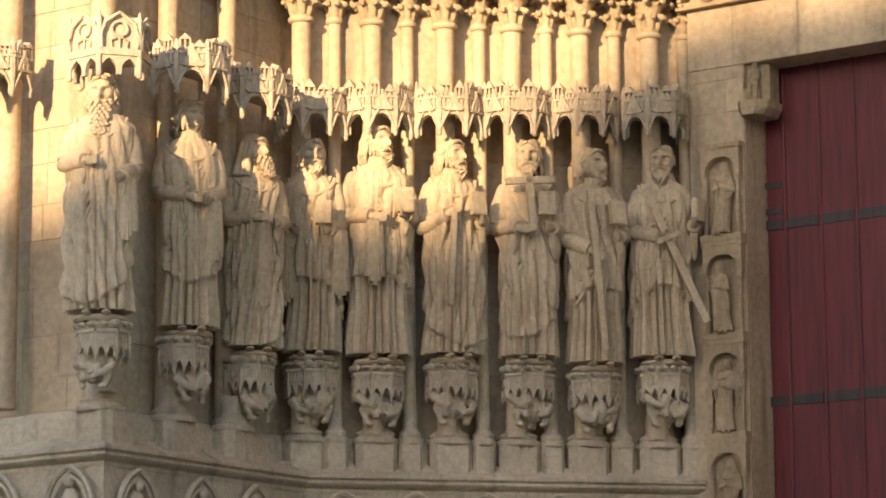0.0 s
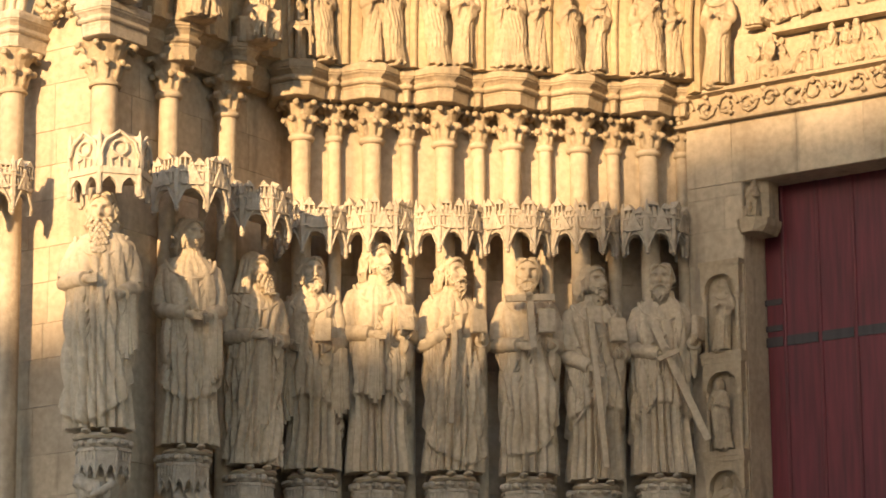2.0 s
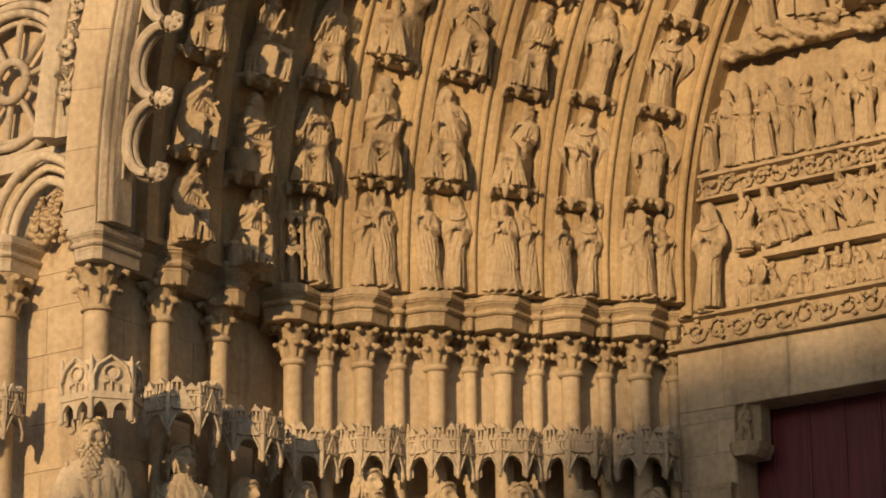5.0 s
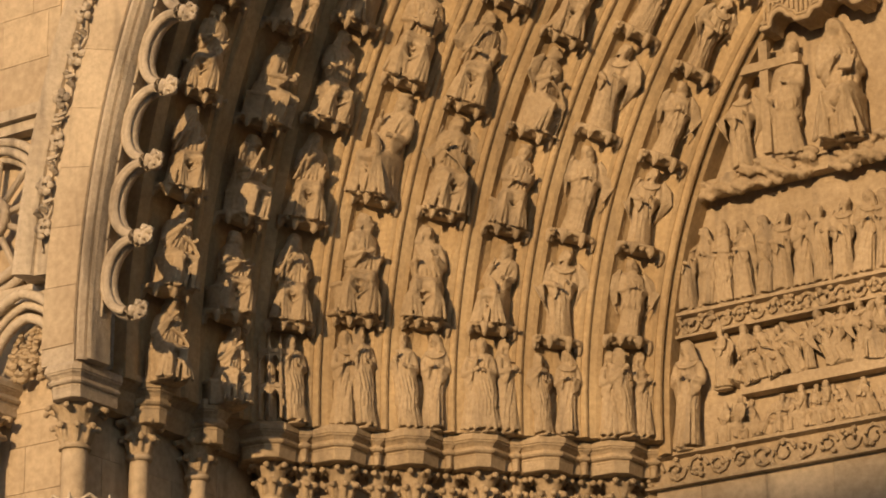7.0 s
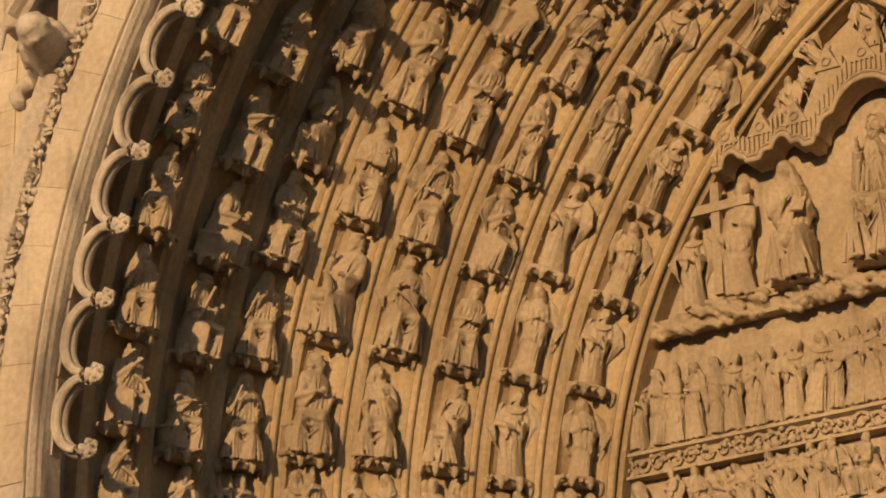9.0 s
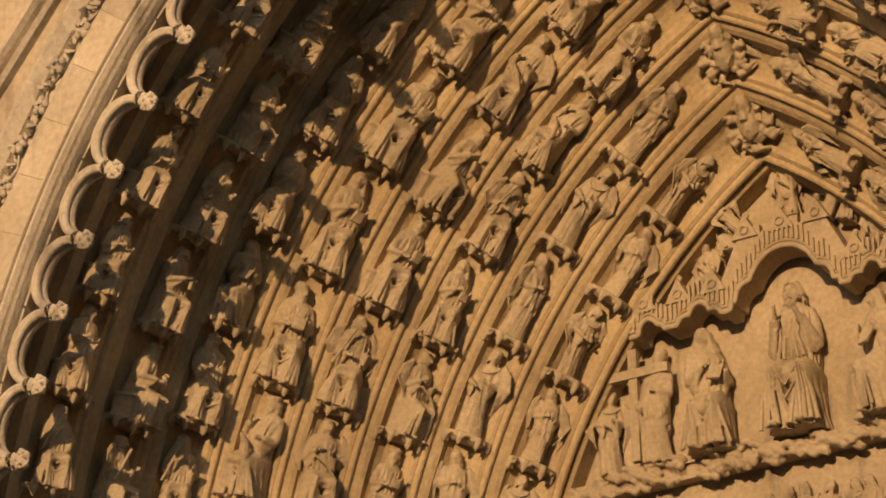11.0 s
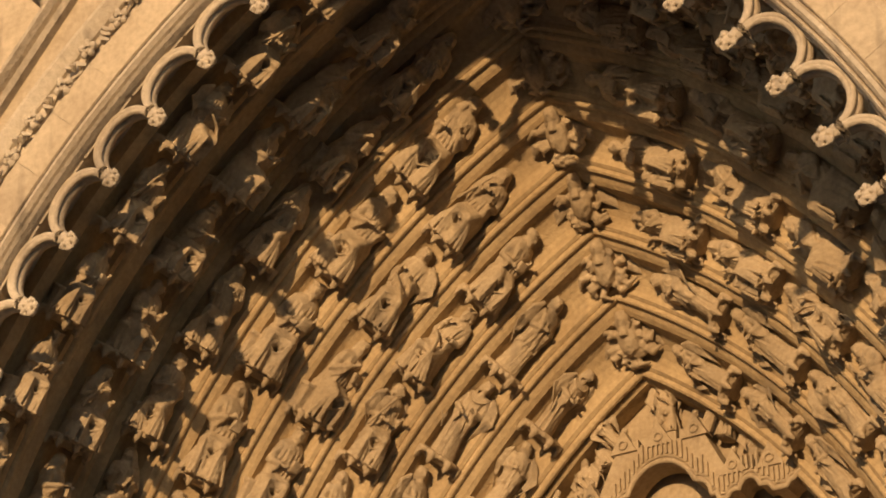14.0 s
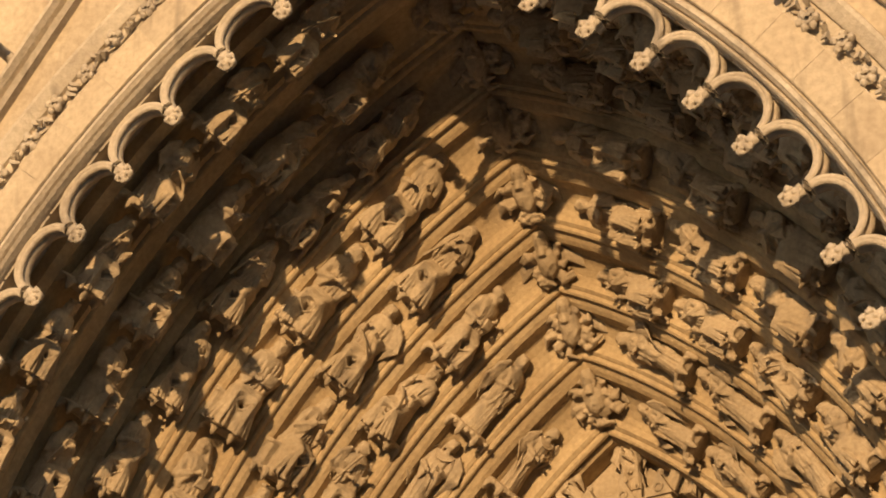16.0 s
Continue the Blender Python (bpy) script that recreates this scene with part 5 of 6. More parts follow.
# ---- cusps of the front arch ----
def cusp(step):
    """One hanging lobe of tracery with a leafy boss; built about the arch's own radius, x along the arch, z outwards."""
    root = thing("arch_cusp", front(0), "hanging limestone tracery lobe ending in a leafy boss", "tracery", "arch cusps")
    w = step / 2
    bar = Geo()
    fine = []
    for i in range(33):
        t = math.pi * (1.06 - 1.12 * i / 32)
        fine.append((0.97 * w * math.cos(t), 0.10 + 0.285 * math.sin(t)))
    fine = [(-w * 0.99, -0.03)] + fine + [(w * 0.99, -0.03)]
    for grow, y, r in ((1.07, -0.035, 0.030), (1.01, -0.016, 0.034), (0.955, -0.018, 0.040), (1.0, 0.06, 0.066)):
        bar.tube([(x * min(grow, 1.0), y, 0.10 + (z - 0.10) * grow) for x, z in fine], r, 8)
    bar.tube([(-w, -0.02, 0.405), (w, -0.02, 0.405)], 0.018, 6)
    part("bar", bar, GREY, root, smooth=True)
    boss = Geo()
    boss.tube([(-w, 0.0, 0.06), (-w, -0.02, -0.06)], 0.045, 9)
    boss.ball((-w, -0.05, -0.085), (0.042, 0.042, 0.042), None, 9, 7)
    for i in range(5):
        a = 2 * math.pi * (i + 0.5) / 5 - math.pi / 2
        cx, cz = math.cos(a), math.sin(a)
        boss.tube([(-w + 0.03 * cx, -0.03, -0.085 + 0.03 * cz), (-w + 0.055 * cx, -0.080, -0.085 + 0.055 * cz), (-w + 0.085 * cx, -0.060, -0.085 + 0.085 * cz), (-w + 0.092 * cx, -0.02, -0.085 + 0.092 * cz)], [0.020, 0.027, 0.027, 0.014], 7)
        for q in (-1, 1):
            boss.ball((-w + 0.075 * cx - 0.026 * q * cz, -0.05, -0.085 + 0.075 * cz + 0.026 * q * cx), 0.022, None, 7, 5)
    part("boss", fused("boss", boss, GREY, 0.008, 0, 0.35), GREY, root, "leafy carved boss")
    return root


STEP = radians(4.56)
first = cusp(9.36 * STEP)
for mirror in (1, -1):
    for i in range(15):
        a = radians(1.5) + STEP * (i + 0.5)
        if a > apex_angle(9.4):
            continue
        up = Vector((mirror * math.sin(a), 0, math.cos(a)))
        radial = Vector((mirror * -math.cos(a), 0, math.sin(a)))
        xax = up * mirror
        yax = radial.cross(xax)
        m = Matrix((xax, yax, radial)).transposed().to_4x4()
        m.translation = arc_point(9.31, a, 0.20, mirror)
        copy_thing(first, m)
for o in (*first.children_recursive, first):
    bpy.data.objects.remove(o)


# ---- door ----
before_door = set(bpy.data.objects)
leaf = thing("door_1", front(-2.78, DOOR_LEAF), "tall red painted wooden door with iron straps", "door", kind="structure")
for i in range(7):
    x0 = 0.0 + 0.40 * i - 0.18
    part("plank", Geo().box(max(x0, 0) + 0.008, x0 + 0.392, 0.0, 0.08, 0, 9.4, bev=0.012), RED, leaf)
    part("batten", Geo().lathe([(0.022, 0), (0.022, 9.4)], (x0 + 0.4, 0.0), 8), RED, leaf)
for z in (8.13, 7.86, 7.72, 5.92):
    for i in range(7):
        x0 = 0.40 * i - 0.18
        if z in (8.13, 7.86) and i:
            continue
        part("iron_strap", Geo().box(max(x0, 0.0) + 0.0, x0 + 0.37, -0.012, 0.0, z - (0.05 if z < 7.8 else 0.03), z + (0.05 if z < 7.8 else 0.03)), IRON, leaf)
part("backing", Geo().box(0, 5.56, 0.08, 0.2, 0, 9.4), RED, leaf)


# ---- door pier: niches with small figures, corbel under the lintel ----
for i in range(4):
    z = 7.52 - 1.0 * i
    niche = thing("niche", front(-3.02, DOOR_WALL, z), "small carved limestone niche with pillars on the door pier", "niche", "door pier niches")
    part("back", Geo().box(-0.235, 0.235, -0.03, 0.0, 0.0, 1.0), CARVED, niche)
    ar = Geo()
    panel(ar, gothic_outline(0.44, 0.66, 0.95, 0.70, 0.86, 6, 0.2), -0.12, -0.03, front(0))
    part("niche_sill", Geo().box(-0.235, 0.235, -0.14, -0.03, 0.0, 0.06), CARVED, niche)
    part("niche_cornice", Geo().box(-0.235, 0.235, -0.13, -0.03, 0.95, 1.0), CARVED, niche)
    part("arch", ar, CARVED, niche)
    for sx in (-1, 1):
        part("pillar", Geo().lathe([(0.03, 0.06), (0.024, 0.08), (0.022, 0.60), (0.032, 0.62), (0.032, 0.66)], (sx * 0.185, -0.09), 8), CARVED, niche)
    ob = new("statuette", UPRIGHT[i % 3])
    ob.matrix_world = front(-3.02, DOOR_WALL - 0.10, z + 0.06) @ Matrix.Scale(0.92, 4)
    tagged(ob, "small standing limestone figure in a niche", "statuette", "niche figures")
ob = solid("lintel_corbel", Geo().prism([(-0.15, 0.3), (-0.15, 0.06), (0.10, 0.05), (0.16, 0.10), (0.16, 0.3)], 8.93, 9.33).rings([[(x * q, y, z) for x, y in ((-0.17, 0.3), (-0.17, 0.0), (-0.08, -0.10), (0.10, -0.10), (0.19, 0.0), (0.19, 0.3))] for q, z in ((0.7, 8.78), (0.95, 8.86), (1.0, 8.93))]), CARVED, "limestone corbel under the lintel", "corbel", m=front(-2.70, DOOR_WALL))
ob = new("statuette", SEATED[3])
ob.matrix_world = front(-2.68, DOOR_WALL - 0.02, 8.93) @ pose(0, 0, 0, 0, 0, 25) @ Matrix.Scale(0.50, 4)
tagged(ob, "small crouching limestone figure on the lintel's corbel", "statuette")


# ---- tympanum ----
def frieze(name, z0, z1, y, half, label):
    root = thing(name, front(0, y), label, "frieze")
    part("band", Geo().rings([[(x, y, z) for y, z in ((0.1, z0), (-0.11, z0), (-0.11, z0 + 0.03), (-0.05, z0 + 0.05), (-0.05, z1 - 0.055), (-0.14, z1 - 0.035), (-0.14, z1), (0.1, z1))] for x in (-half, half)]), CARVED, root)
    rnd = random.Random(int(z0 * 10))
    g = Geo()
    zc, hh = (z0 + z1) / 2, (z1 - z0) * 0.34
    x = -half + 0.1
    side_ = 1
    while x < half - 0.1:
        r = hh * rnd.uniform(0.85, 1.1)
        g.tube([(x + r * math.cos(t) * (1 - 0.07 * j), -0.08, zc + side_ * r * math.sin(t) * (1 - 0.07 * j)) for j, t in enumerate([k * 0.75 for k in range(10)])], 0.020, 6)
        for i in range(3):
            g.ball((x + rnd.uniform(-r, r), -0.09, zc + rnd.uniform(-r, r)), (0.034, 0.03, 0.028), None, 7, 5, 0.3, 5, x)
        x += hh * 2.1
        side_ = -side_
    tagged(part("leaf_scroll", g, CARVED, root, "carved leaf scrolls", True), kind="stuff")
    return root


frieze("frieze", 9.97, 10.32, DOOR_WALL, 3.5, "limestone frieze of leaf scrolls along the lintel's top")
frieze("frieze", 11.53, 11.80, DOOR_WALL, 3.2, "limestone frieze of leaf scrolls below the procession")
rnd = random.Random(9)


def place(me, x, z, scale, turn=0.0, tilt=0.0, y=0.0, label="small limestone relief figure in the tympanum", group="tympanum figures"):
    ob = new("statuette", me)
    ob.matrix_world = front(x, DOOR_WALL - 0.03 + y, z) @ pose(0, 0, 0, 0, tilt, turn) @ Matrix.Scale(scale, 4)
    return tagged(ob, label, "statuette", group)


solid("ledge_slab", Geo().box(-2.35, 2.35, DOOR_WALL - 0.10, 6.3, 10.80, 10.92), CARVED, "rough limestone ledge between the two rows of risen figures", "ledge")
for side_ in (1, -1):
    place(UPRIGHT[0], side_ * -3.0, 10.33, 1.45, 0, 0, -0.06, "limestone relief of a standing trumpeter with raised face")
for i in range(43):
    x = -2.6 + 5.2 * i / 42
    place(rnd.choice(SEATED), x + rnd.uniform(-0.06, 0.06), 10.33, rnd.uniform(0.52, 0.62), rnd.uniform(-60, 60), rnd.uniform(-25, 25))
    place(rnd.choice(SEATED + UPRIGHT), x + rnd.uniform(-0.08, 0.08), 10.92, rnd.uniform(0.70, 0.86), rnd.uniform(-60, 60), rnd.uniform(-30, 30))
for i in range(27):
    x = -2.95 + 5.9 * i / 26
    place(rnd.choice(UPRIGHT), x, 11.82, rnd.uniform(1.05, 1.16), rnd.uniform(-40, 40), rnd.uniform(-3, 3))
# cloud band
g = Geo().box(-2.75, 2.75, -0.10, 0.2, 13.02, 13.20)
for i in range(170):
    x, z, a = rnd.uniform(-2.8, 2.8), rnd.uniform(12.98, 13.24), rnd.uniform(-0.5, 0.5)
    c, q, ln = math.cos(a), math.sin(a), rnd.uniform(0.05, 0.10)
    y = rnd.uniform(-0.17, -0.09)
    g.tube([(x - ln * c, y + 0.05, z - ln * q), (x - 0.4 * ln * c, y - 0.02, z - 0.4 * ln * q + 0.02), (x + 0.4 * ln * c, y - 0.02, z + 0.4 * ln * q), (x + ln * c, y + 0.03, z + ln * q - 0.02)], [0.03, 0.050, 0.045, 0.022], 8, None, 0.8)
    g.ball((x + 0.06, y - 0.01, z - 0.03), (0.05, 0.05, 0.038), None, 8, 6, 0.5, 5, i)
ob = new("cloud_band", fused("cloud_band", g, CARVED, 0.014, 1, 0.5))
ob.matrix_world = front(0, DOOR_WALL)
tagged(ob, "lumpy limestone band of carved clouds and leaves", "frieze", kind="structure")
CHRIST = seated(1.70, 77, turn=0, hair="curls", beard=0.6, raise_hand=0.20, holds=False).mesh("statue", CARVED, True)
ob = new("statue", CHRIST)
ob.matrix_world = front(0.0, DOOR_WALL - 0.08, 13.22)
tagged(ob, "large seated limestone relief figure with raised hands under an arch", "statue")
for sx in (1, -1):
    place(SEATED[8], sx * -0.98, 13.20, 1.78, sx * 30, 0, -0.08, "kneeling limestone relief figure beside the seated one")
    place(UPRIGHT[4], sx * -1.62, 13.22, 1.62, sx * 10, 0, -0.06, "limestone relief figure holding a cross")
    place(UPRIGHT[2], sx * -2.20, 13.22, 1.20, sx * 34, 0, -0.04, "small winged limestone relief figure")
    cr = thing("relief_cross", front(sx * -1.85, DOOR_WALL - 0.2, 13.3), "plain limestone cross carved in relief", "cross")
    part("post", Geo().box(-0.05, 0.05, 0, 0.08, 0, 1.25), CARVED, cr)
    part("beam", Geo().box(-0.30, 0.42, -0.02, 0.07, 0.92, 1.02), CARVED, cr)
can = thing("relief_canopy", front(0, DOOR_WALL), "trilobed limestone canopy with battlements over the seated figure", "canopy")


def lobe(ax, at, r, rise):
    return rise * math.sqrt(max(0.0, 1 - ((ax - at) / r) ** 2)) if abs(ax - at) < r else 0.0


def rim(x):
    """Lower edge of the relief canopy: a broad trefoil arch between smaller lobes."""
    ax = abs(x)
    if ax < 0.62:
        return 14.72 + max(lobe(ax, 0.0, 0.42, 0.50), lobe(ax, 0.40, 0.16, 0.20))
    return 14.66 - 0.03 * ax + max(lobe(ax, 0.98, 0.13, 0.19), lobe(ax, 0.82, 0.09, 0.08), lobe(ax, 1.14, 0.09, 0.08), lobe(ax, 1.58, 0.12, 0.16), lobe(ax, 1.46, 0.07, 0.07))


def crest(x):
    ax = abs(x)
    return 15.46 if ax < 0.5 else 15.46 - 0.50 * min(1.0, (ax - 0.5) / 0.25) - 0.04 * (ax - 0.5)


xs = [-1.80 + 3.6 * i / 180 for i in range(181)]
part("slab", Geo().rings([[(x, -0.30, rim(x)), (x, -0.30, max(crest(x), rim(x) + 0.1)), (x, 0.0, max(crest(x), rim(x) + 0.1)), (x, 0.0, rim(x))] for x in xs]), CARVED, can)
part("rim", Geo().tube([(x, -0.315, rim(x) + 0.02) for x in xs], 0.030, 8), CARVED, can, "roll moulding along the lobes", True)
part("rim", Geo().tube([(x, -0.305, rim(x) + 0.085) for x in xs], 0.018, 6), CARVED, can, "roll moulding along the lobes", True)
g = Geo()
for i in range(64):
    x = -1.74 + 3.48 * i / 63
    g.box(x - 0.011, x + 0.011, -0.335, -0.29, rim(x) + 0.10, rim(x) + 0.10 + (0.16 if i % 4 else 0.20))
tagged(part("slit_tier", g, CARVED, can), kind="stuff")
g = Geo()
for i in range(9):
    x = -1.62 + 3.24 * i / 8
    z = max(crest(x), rim(x) + 0.1)
    g.rings([[(x - 0.15, y, z - 0.03), (x + 0.15, y, z - 0.03), (x, y, z + 0.24)] for y in (-0.33, -0.18)])
    g.tube([(x + 0.045 * math.cos(t), -0.34, z + 0.055 + 0.045 * math.sin(t)) for t in [math.pi * q / 6 for q in range(13)]], 0.014, 6)
    g.ball((x, -0.26, z + 0.25), (0.035, 0.035, 0.045), None, 8, 6, 0.3, 5, i)
tagged(part("gable_tier", g, CARVED, can, "row of small gables with round eyes"), kind="stuff")
for i in range(7):
    part("merlon", Geo().box(-0.50 + 0.145 * i, -0.50 + 0.145 * i + 0.11, -0.29, -0.12, 15.45, 15.56), CARVED, can)
place(SEATED[1], 0.0, 15.60, 0.95, 0, 0, -0.05, "crowning limestone relief figure under the arch's point")
for sx in (1, -1):
    place(UPRIGHT[2], sx * -0.45, 15.55, 0.75, sx * 20, sx * -40, -0.10)
    place(SEATED[4], sx * -0.66, 15.42, 0.66, sx * -20, sx * -18, -0.05)
    place(SEATED[1], sx * -0.98, 14.93, 0.85, sx * -20, 0, -0.03, "kneeling winged limestone relief figure")


# the door wall and its carvings, shifted towards the camera to fit its view
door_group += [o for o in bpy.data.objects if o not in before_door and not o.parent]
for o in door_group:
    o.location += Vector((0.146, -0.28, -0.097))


# ---- blind arch and wheel on the buttress ----
blind = thing("blind_arch", front(-6.95, 0.50), "pointed limestone blind arch filled with carved leaves", "arch")
g = Geo()
for r, y, w in ((0.62, -0.30, 0.05), (0.54, -0.22, 0.04), (0.44, -0.20, 0.05)):
    pts = []
    for sx in (-1, 1):
        arc = [(sx * -(1.25 * r * math.cos(t) - 0.25 * r), y, 10.45 + 1.25 * r * math.sin(t)) for t in [1.37 * q / 12 for q in range(13)]]
        g.tube([(arc[0][0], y, 10.30)] + arc, w, 8)
part("moulding", g, GREY, blind, smooth=True)
g = Geo()
for i in range(70):
    a, d = rnd.uniform(0.2, 2.94), rnd.uniform(0.08, 0.36)
    x, z = d * math.cos(a), 10.36 + d * 1.5 * math.sin(a)
    g.tube([(x, -0.04, z), (x + 0.04, -0.12, z + 0.05), (x + rnd.uniform(-0.06, 0.08), -0.10, z + 0.09)], [0.03, 0.03, 0.012], 6)
    g.ball((x, -0.09, z), 0.034, None, 7, 5, 0.4, 5, i)
part("leaves", g, CARVED, blind, "carved leaves", True)
part("spandrel", Geo().box(-0.9, 0.72, -0.16, 0.06, 11.18, 11.34).box(0.58, 0.74, -0.10, 0.06, 10.3, 11.2), GREY, blind)
wheel = thing("wheel_relief", front(-7.55, 0.52, 12.15), "round limestone wheel relief with carved spokes and leaves", "relief")
g = Geo()
for r, w, y in ((0.80, 0.05, -0.12), (0.70, 0.045, -0.16), (0.62, 0.03, -0.10), (0.2, 0.05, -0.14)):
    g.tube([(r * math.cos(t), y, r * math.sin(t)) for t in [math.pi * q / 20 for q in range(41)]], w, 8)
part("rim", g, GREY, wheel, smooth=True)
for i in range(10):
    a = math.pi * i / 5 + 0.2
    part("spoke", Geo().tube([(0.2 * math.cos(a), -0.1, 0.2 * math.sin(a)), (0.62 * math.cos(a), -0.1, 0.62 * math.sin(a))], 0.035, 8), GREY, wheel)
frame_panel = thing("panel_frame", front(-6.73, 0.52, 0), "limestone panel frame with carved leaves beside the arch", "moulding")
part("sill", Geo().box(-1.6, 0.0, -0.16, 0.05, 11.28, 11.36), GREY, frame_panel)
part("head", Geo().box(-1.6, 0.1, -0.2, 0.05, 13.12, 13.24).box(-1.6, 0.1, -0.14, 0.05, 13.0, 13.1), GREY, frame_panel)
part("post", Geo().box(-0.06, 0.0, -0.12, 0.05, 11.3, 13.1), GREY, frame_panel)
g = Geo()
for i in range(26):
    z = 11.45 + 1.6 * i / 26
    g.ball((-0.18 + 0.06 * (-1) ** i, -0.05, z), (0.07, 0.06, 0.05), None, 8, 6, 0.4, 5, i)
for i in range(9):
    g.ball((-0.35 - 0.12 * i, -0.05, 11.44 + 0.03 * (-1) ** i), (0.06, 0.06, 0.06), None, 8, 6, 0.4, 5, i)
part("leaves", g, CARVED, frame_panel, "carved leaves", True)
beast = Geo()
beast.tube([(0, 0.3, 0.0), (0.05, -0.1, 0.05), (0.05, -0.45, 0.12), (0.02, -0.62, 0.10)], [0.20, 0.17, 0.13, 0.06], 10)
beast.ball((0.03, -0.55, 0.16), (0.12, 0.15, 0.12), None, 12, 9, 0.3, 5, 3)
beast.ball((0.06, -0.10, 0.12), (0.22, 0.26, 0.20), None, 12, 9, 0.25, 4, 5)
for i in range(9):
    b = 0.7 * i
    beast.tube([(0.04, -0.30, 0.14), (0.04 + 0.15 * math.cos(b), -0.36, 0.14 + 0.15 * math.sin(b)), (0.04 + 0.20 * math.cos(b + 0.4), -0.28, 0.12 + 0.20 * math.sin(b + 0.4))], [0.05, 0.05, 0.02], 7)
for sx in (-1, 1):
    beast.tube([(sx * 0.10, 0.05, 0.18), (sx * 0.26, -0.02, 0.36), (sx * 0.30, -0.20, 0.30), (sx * 0.26, -0.30, 0.12)], [0.05, 0.07, 0.06, 0.02], 8, None, 0.5)
for sx in (-1, 1):
    beast.tube([(sx * 0.14, 0.05, 0.0), (sx * 0.20, -0.15, -0.15), (sx * 0.15, -0.25, -0.25)], [0.08, 0.06, 0.05], 8)
ob = new("gargoyle", fused("gargoyle", beast, GREY, 0.02))
ob.matrix_world = front(-6.22, 0.35, 14.80) @ pose(0, 0, 0, 8, 0, 25) @ Matrix.Scale(1.5, 4)
tagged(ob, "dark weathered stone gargoyle jutting from the buttress", "gargoyle")


# ---- gable over the arch: raking mouldings with crockets ----
def crocket():
    g = Geo().tube([(0, 0.10, -0.05), (0, -0.05, 0.14), (0.0, -0.28, 0.22), (0, -0.42, 0.20)], [0.07, 0.06, 0.055, 0.05], 9)
    for i in range(7):
        b = 0.9 * i
        g.tube([(0, -0.40, 0.20), (0.09 * math.cos(b), -0.47, 0.20 + 0.09 * math.sin(b)), (0.14 * math.cos(b + 0.4), -0.42, 0.19 + 0.14 * math.sin(b + 0.4))], [0.04, 0.045, 0.018], 7)
    return fused("crocket", g, GREY, 0.012, 0, 0.5)


CROCKET = crocket()
for sx in (1, -1):
    prof = [(-0.02, 0.6), (-0.02, -0.06), (0.02, -0.10), (0.05, -0.06), (0.07, -0.02), (0.11, -0.02), (0.12, -0.08), (0.15, -0.14), (0.19, -0.14), (0.21, -0.06), (0.23, 0.6)]
    rings = [[(sx * (x - 0.78 * o), y, 18.2 + 1.25 * (x + 3.97) + 0.62 * o) for o, y in prof] for x in (-6.3, -0.6)]
    xs = [-5.9 + 5.1 * i / 30 for i in range(31)]
    foot = [CENTRE_Z + math.sqrt(10.70 ** 2 - (CENTRE_X - x) ** 2) for x in xs]
    solid("wall_gable", Geo().rings([[(sx * x, 0.03, z), (sx * x, 0.03, 18.22 + 1.25 * (x + 3.97)), (sx * x, 0.548, 18.22 + 1.25 * (x + 3.97)), (sx * x, 0.548, z)] for x, z in zip(xs, foot)]), WALL, "smooth limestone ground between the arch and the gable's rake")
    solid("gable_rake", Geo().rings(rings), GREY, "straight raking limestone moulding of the gable above the arch", "moulding")
    for i in range(3):
        x = -3.62 + 1.1 * i
        ob = new("crocket", CROCKET)
        ob.matrix_world = front(sx * (x - 0.2), 0.1, 18.2 + 1.25 * (x + 3.97) + 0.30) @ pose(0, 0, 0, 0, sx * -39, 0)
        tagged(ob, "curled leaf crocket of pale limestone on the gable's rake", "crocket", "gable crockets")


# ---- pointed panels on the plinth ----
def plinth_arch():
    root = thing("plinth_arch", front(0), "small pointed limestone arch with a carved head on the plinth", "arch", "plinth arches")
    g = Geo()
    for r, y, w in ((0.27, -0.10, 0.028), (0.21, -0.09, 0.022)):
        for sx in (-1, 1):
            g.tube([(sx * -(1.5 * r * math.cos(t) - 0.5 * r), y, -0.38 + 1.5 * r * math.sin(t)) for t in [1.23 * q / 10 for q in range(11)]], w, 6)
    part("moulding", g, GREY, root, smooth=True)
    g = Geo().ball((0, -0.1, -0.14), (0.05, 0.05, 0.06), None, 10, 8, 0.15, 5).ball((0, -0.08, -0.32), (0.10, 0.06, 0.14), None, 10, 8, 0.2, 5)
    part("carved_bust", g, GREY, root, smooth=True)
    return root


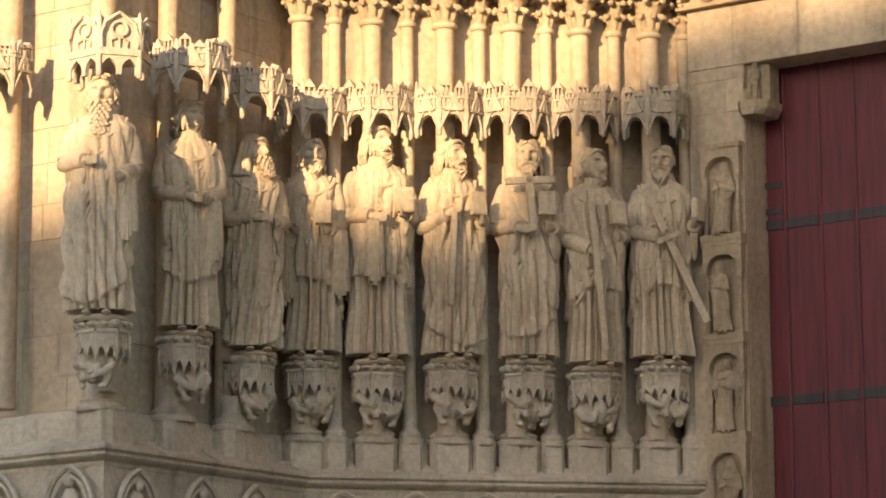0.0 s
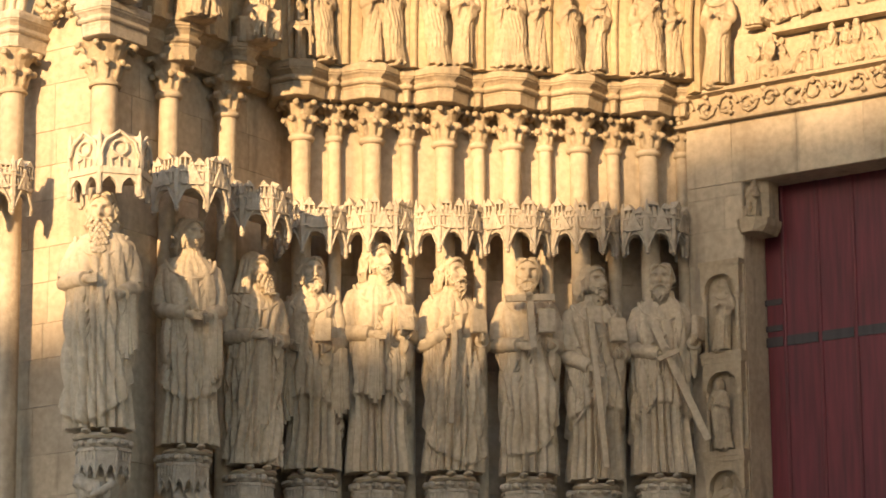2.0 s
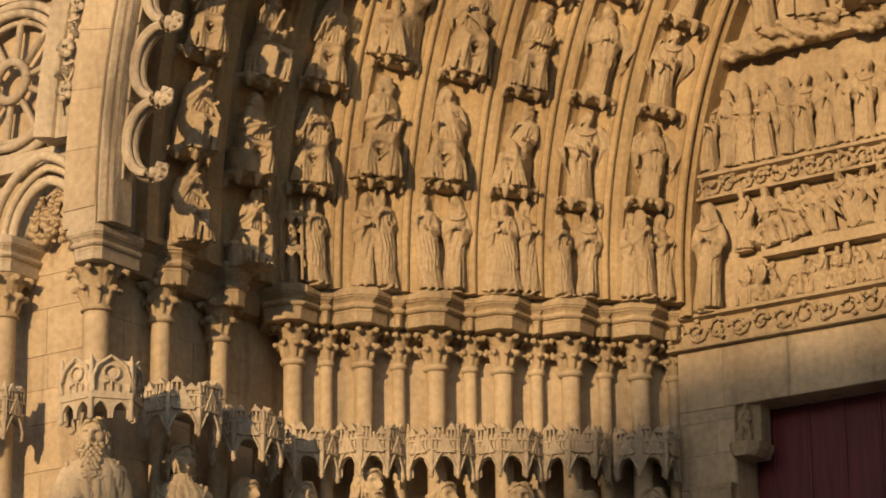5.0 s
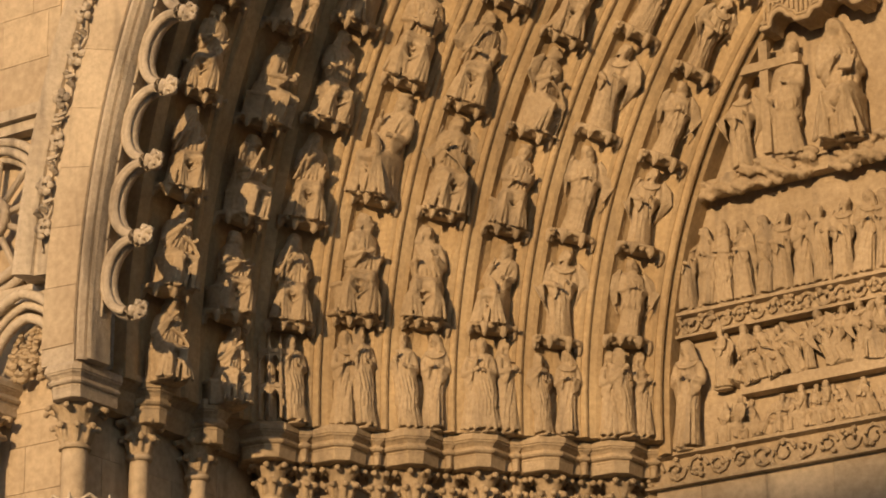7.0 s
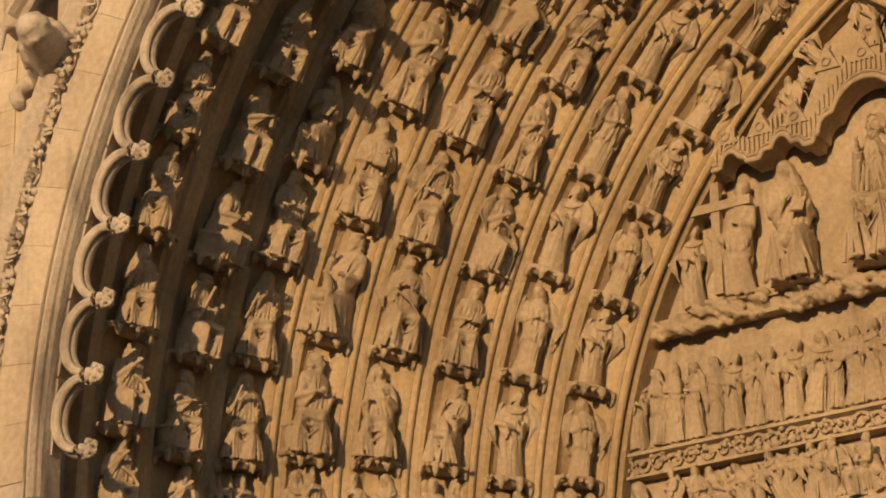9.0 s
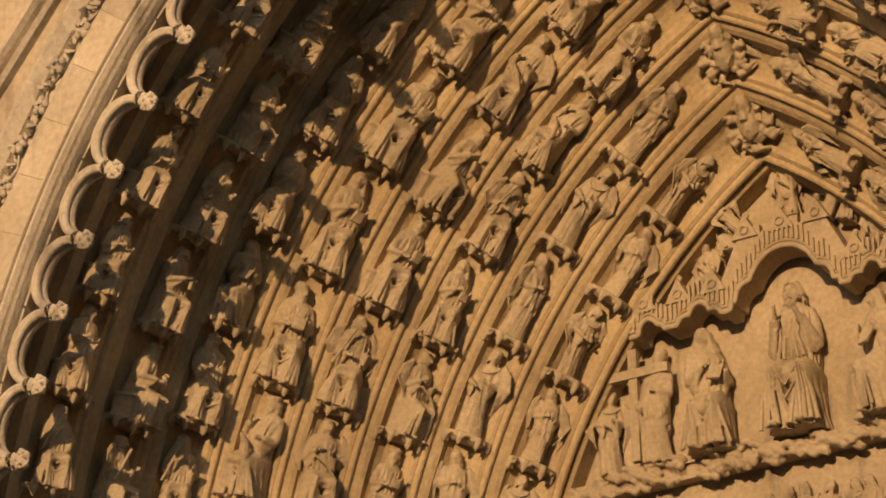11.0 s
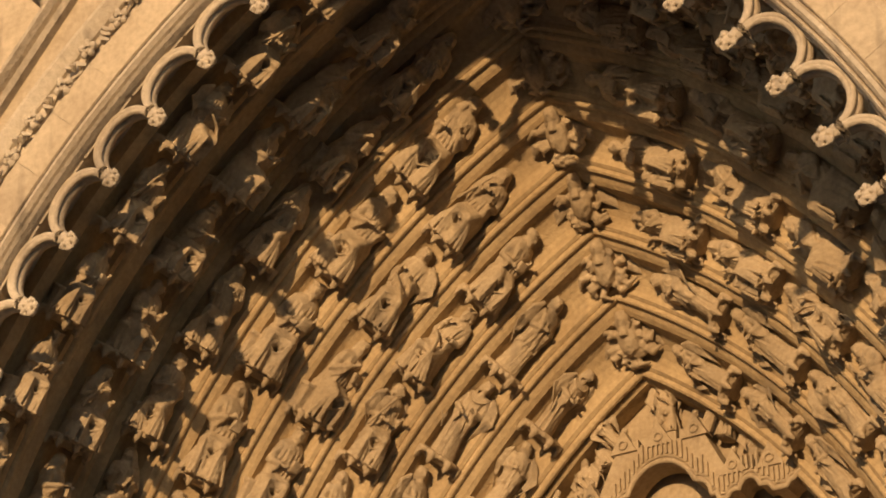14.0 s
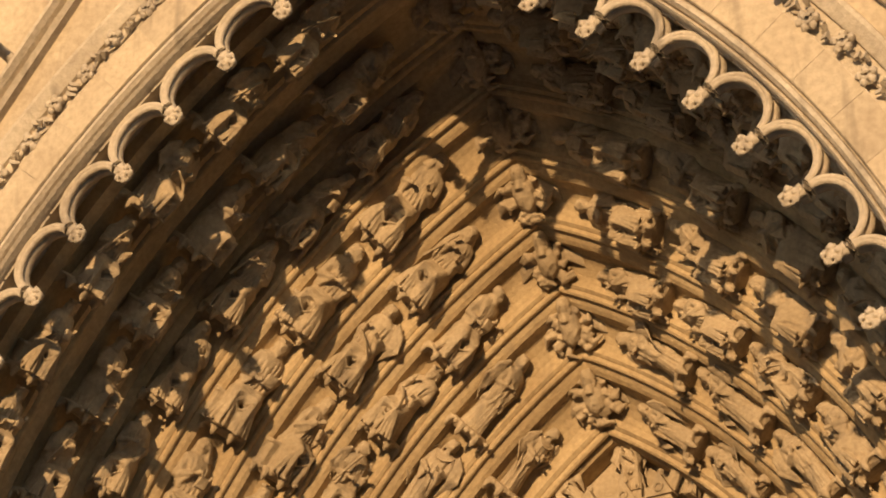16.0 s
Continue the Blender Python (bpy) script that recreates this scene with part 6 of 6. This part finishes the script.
pa = plinth_arch()
for m in (front(-6.36, 0.08, 4.86), front(-7.25, 0.08, 4.86), side(0.45, 0.08, 4.84), side(1.37, 0.08, 4.84), side(2.18, 0.08, 4.84), *[jamb(0.35 + 0.72 * i, 0.08, 4.86) for i in range(6)]):
    copy_thing(pa, m)
for o in (*pa.children_recursive, pa):
    bpy.data.objects.remove(o)


# ---- ashlar blocks ----
def ashlar(parent, frames, length, z0, z1, row, seed, out=0.006):
    """Courses of stone blocks on a wall: frames(s) gives the pose at s metres along it."""
    r = random.Random(seed)
    meshes = {}
    z, odd = z0, 0
    while z < z1 - 0.05:
        hgt = min(row * r.choice((0.85, 1.0, 1.15)), z1 - z)
        x = -r.uniform(0, 0.3)
        while x < length:
            w = r.choice((0.45, 0.6, 0.75))
            a, b = max(x, 0), min(x + w, length)
            if b - a > 0.03:
                d = out + r.uniform(-0.002, 0.002)
                key = (round(b - a, 3), round(hgt, 3))
                if key not in meshes:
                    meshes[key] = Geo().rings([[(q[0], -0.006 + y, q[1]) for q in ((e, e), (b - a - e, e), (b - a - e, hgt - e), (e, hgt - e))] for y, e in ((0.02, 0.0015), (0.0, 0.0015), (-0.003, 0.004))]).mesh("stone_block", WALL)
                ob = new("stone_block", meshes[key])
                ob.parent = parent
                ob.matrix_world = frames(a, z, -d)
            x += w
        z += hgt


by_name = bpy.data.objects
ashlar(by_name["wall_front"], lambda a, z, d: front(-8.4 + a, 0.58 + d, z), 1.95, 5.46, 10.2, 0.40, 1)
ashlar(by_name["wall_jamb"], lambda a, z, d: jamb(-0.05 + a, 0.47 + d, z), 4.25, 6.1, 10.05, 0.44, 2)
ashlar(by_name["wall_jamb"], lambda a, z, d: side(0.50 + a, 0.47 + d, z), 2.6, 6.1, 10.05, 0.44, 3)
ashlar(by_name["wall_door_pier"], lambda a, z, d: front(-3.27 + a, DOOR_WALL - 0.28 + d, z), 0.63, 8.42, 9.23, 0.40, 4)
ashlar(by_name["lintel"], lambda a, z, d: front(-3.27 + a, DOOR_WALL - 0.28 + d, z), 6.8, 9.235, 9.98, 0.75, 5)
ashlar(by_name["wall_spandrel"], lambda a, z, d: front(-8.4 + a, 0.55 + d, z), 1.55, 13.3, 17.0, 0.45, 6)
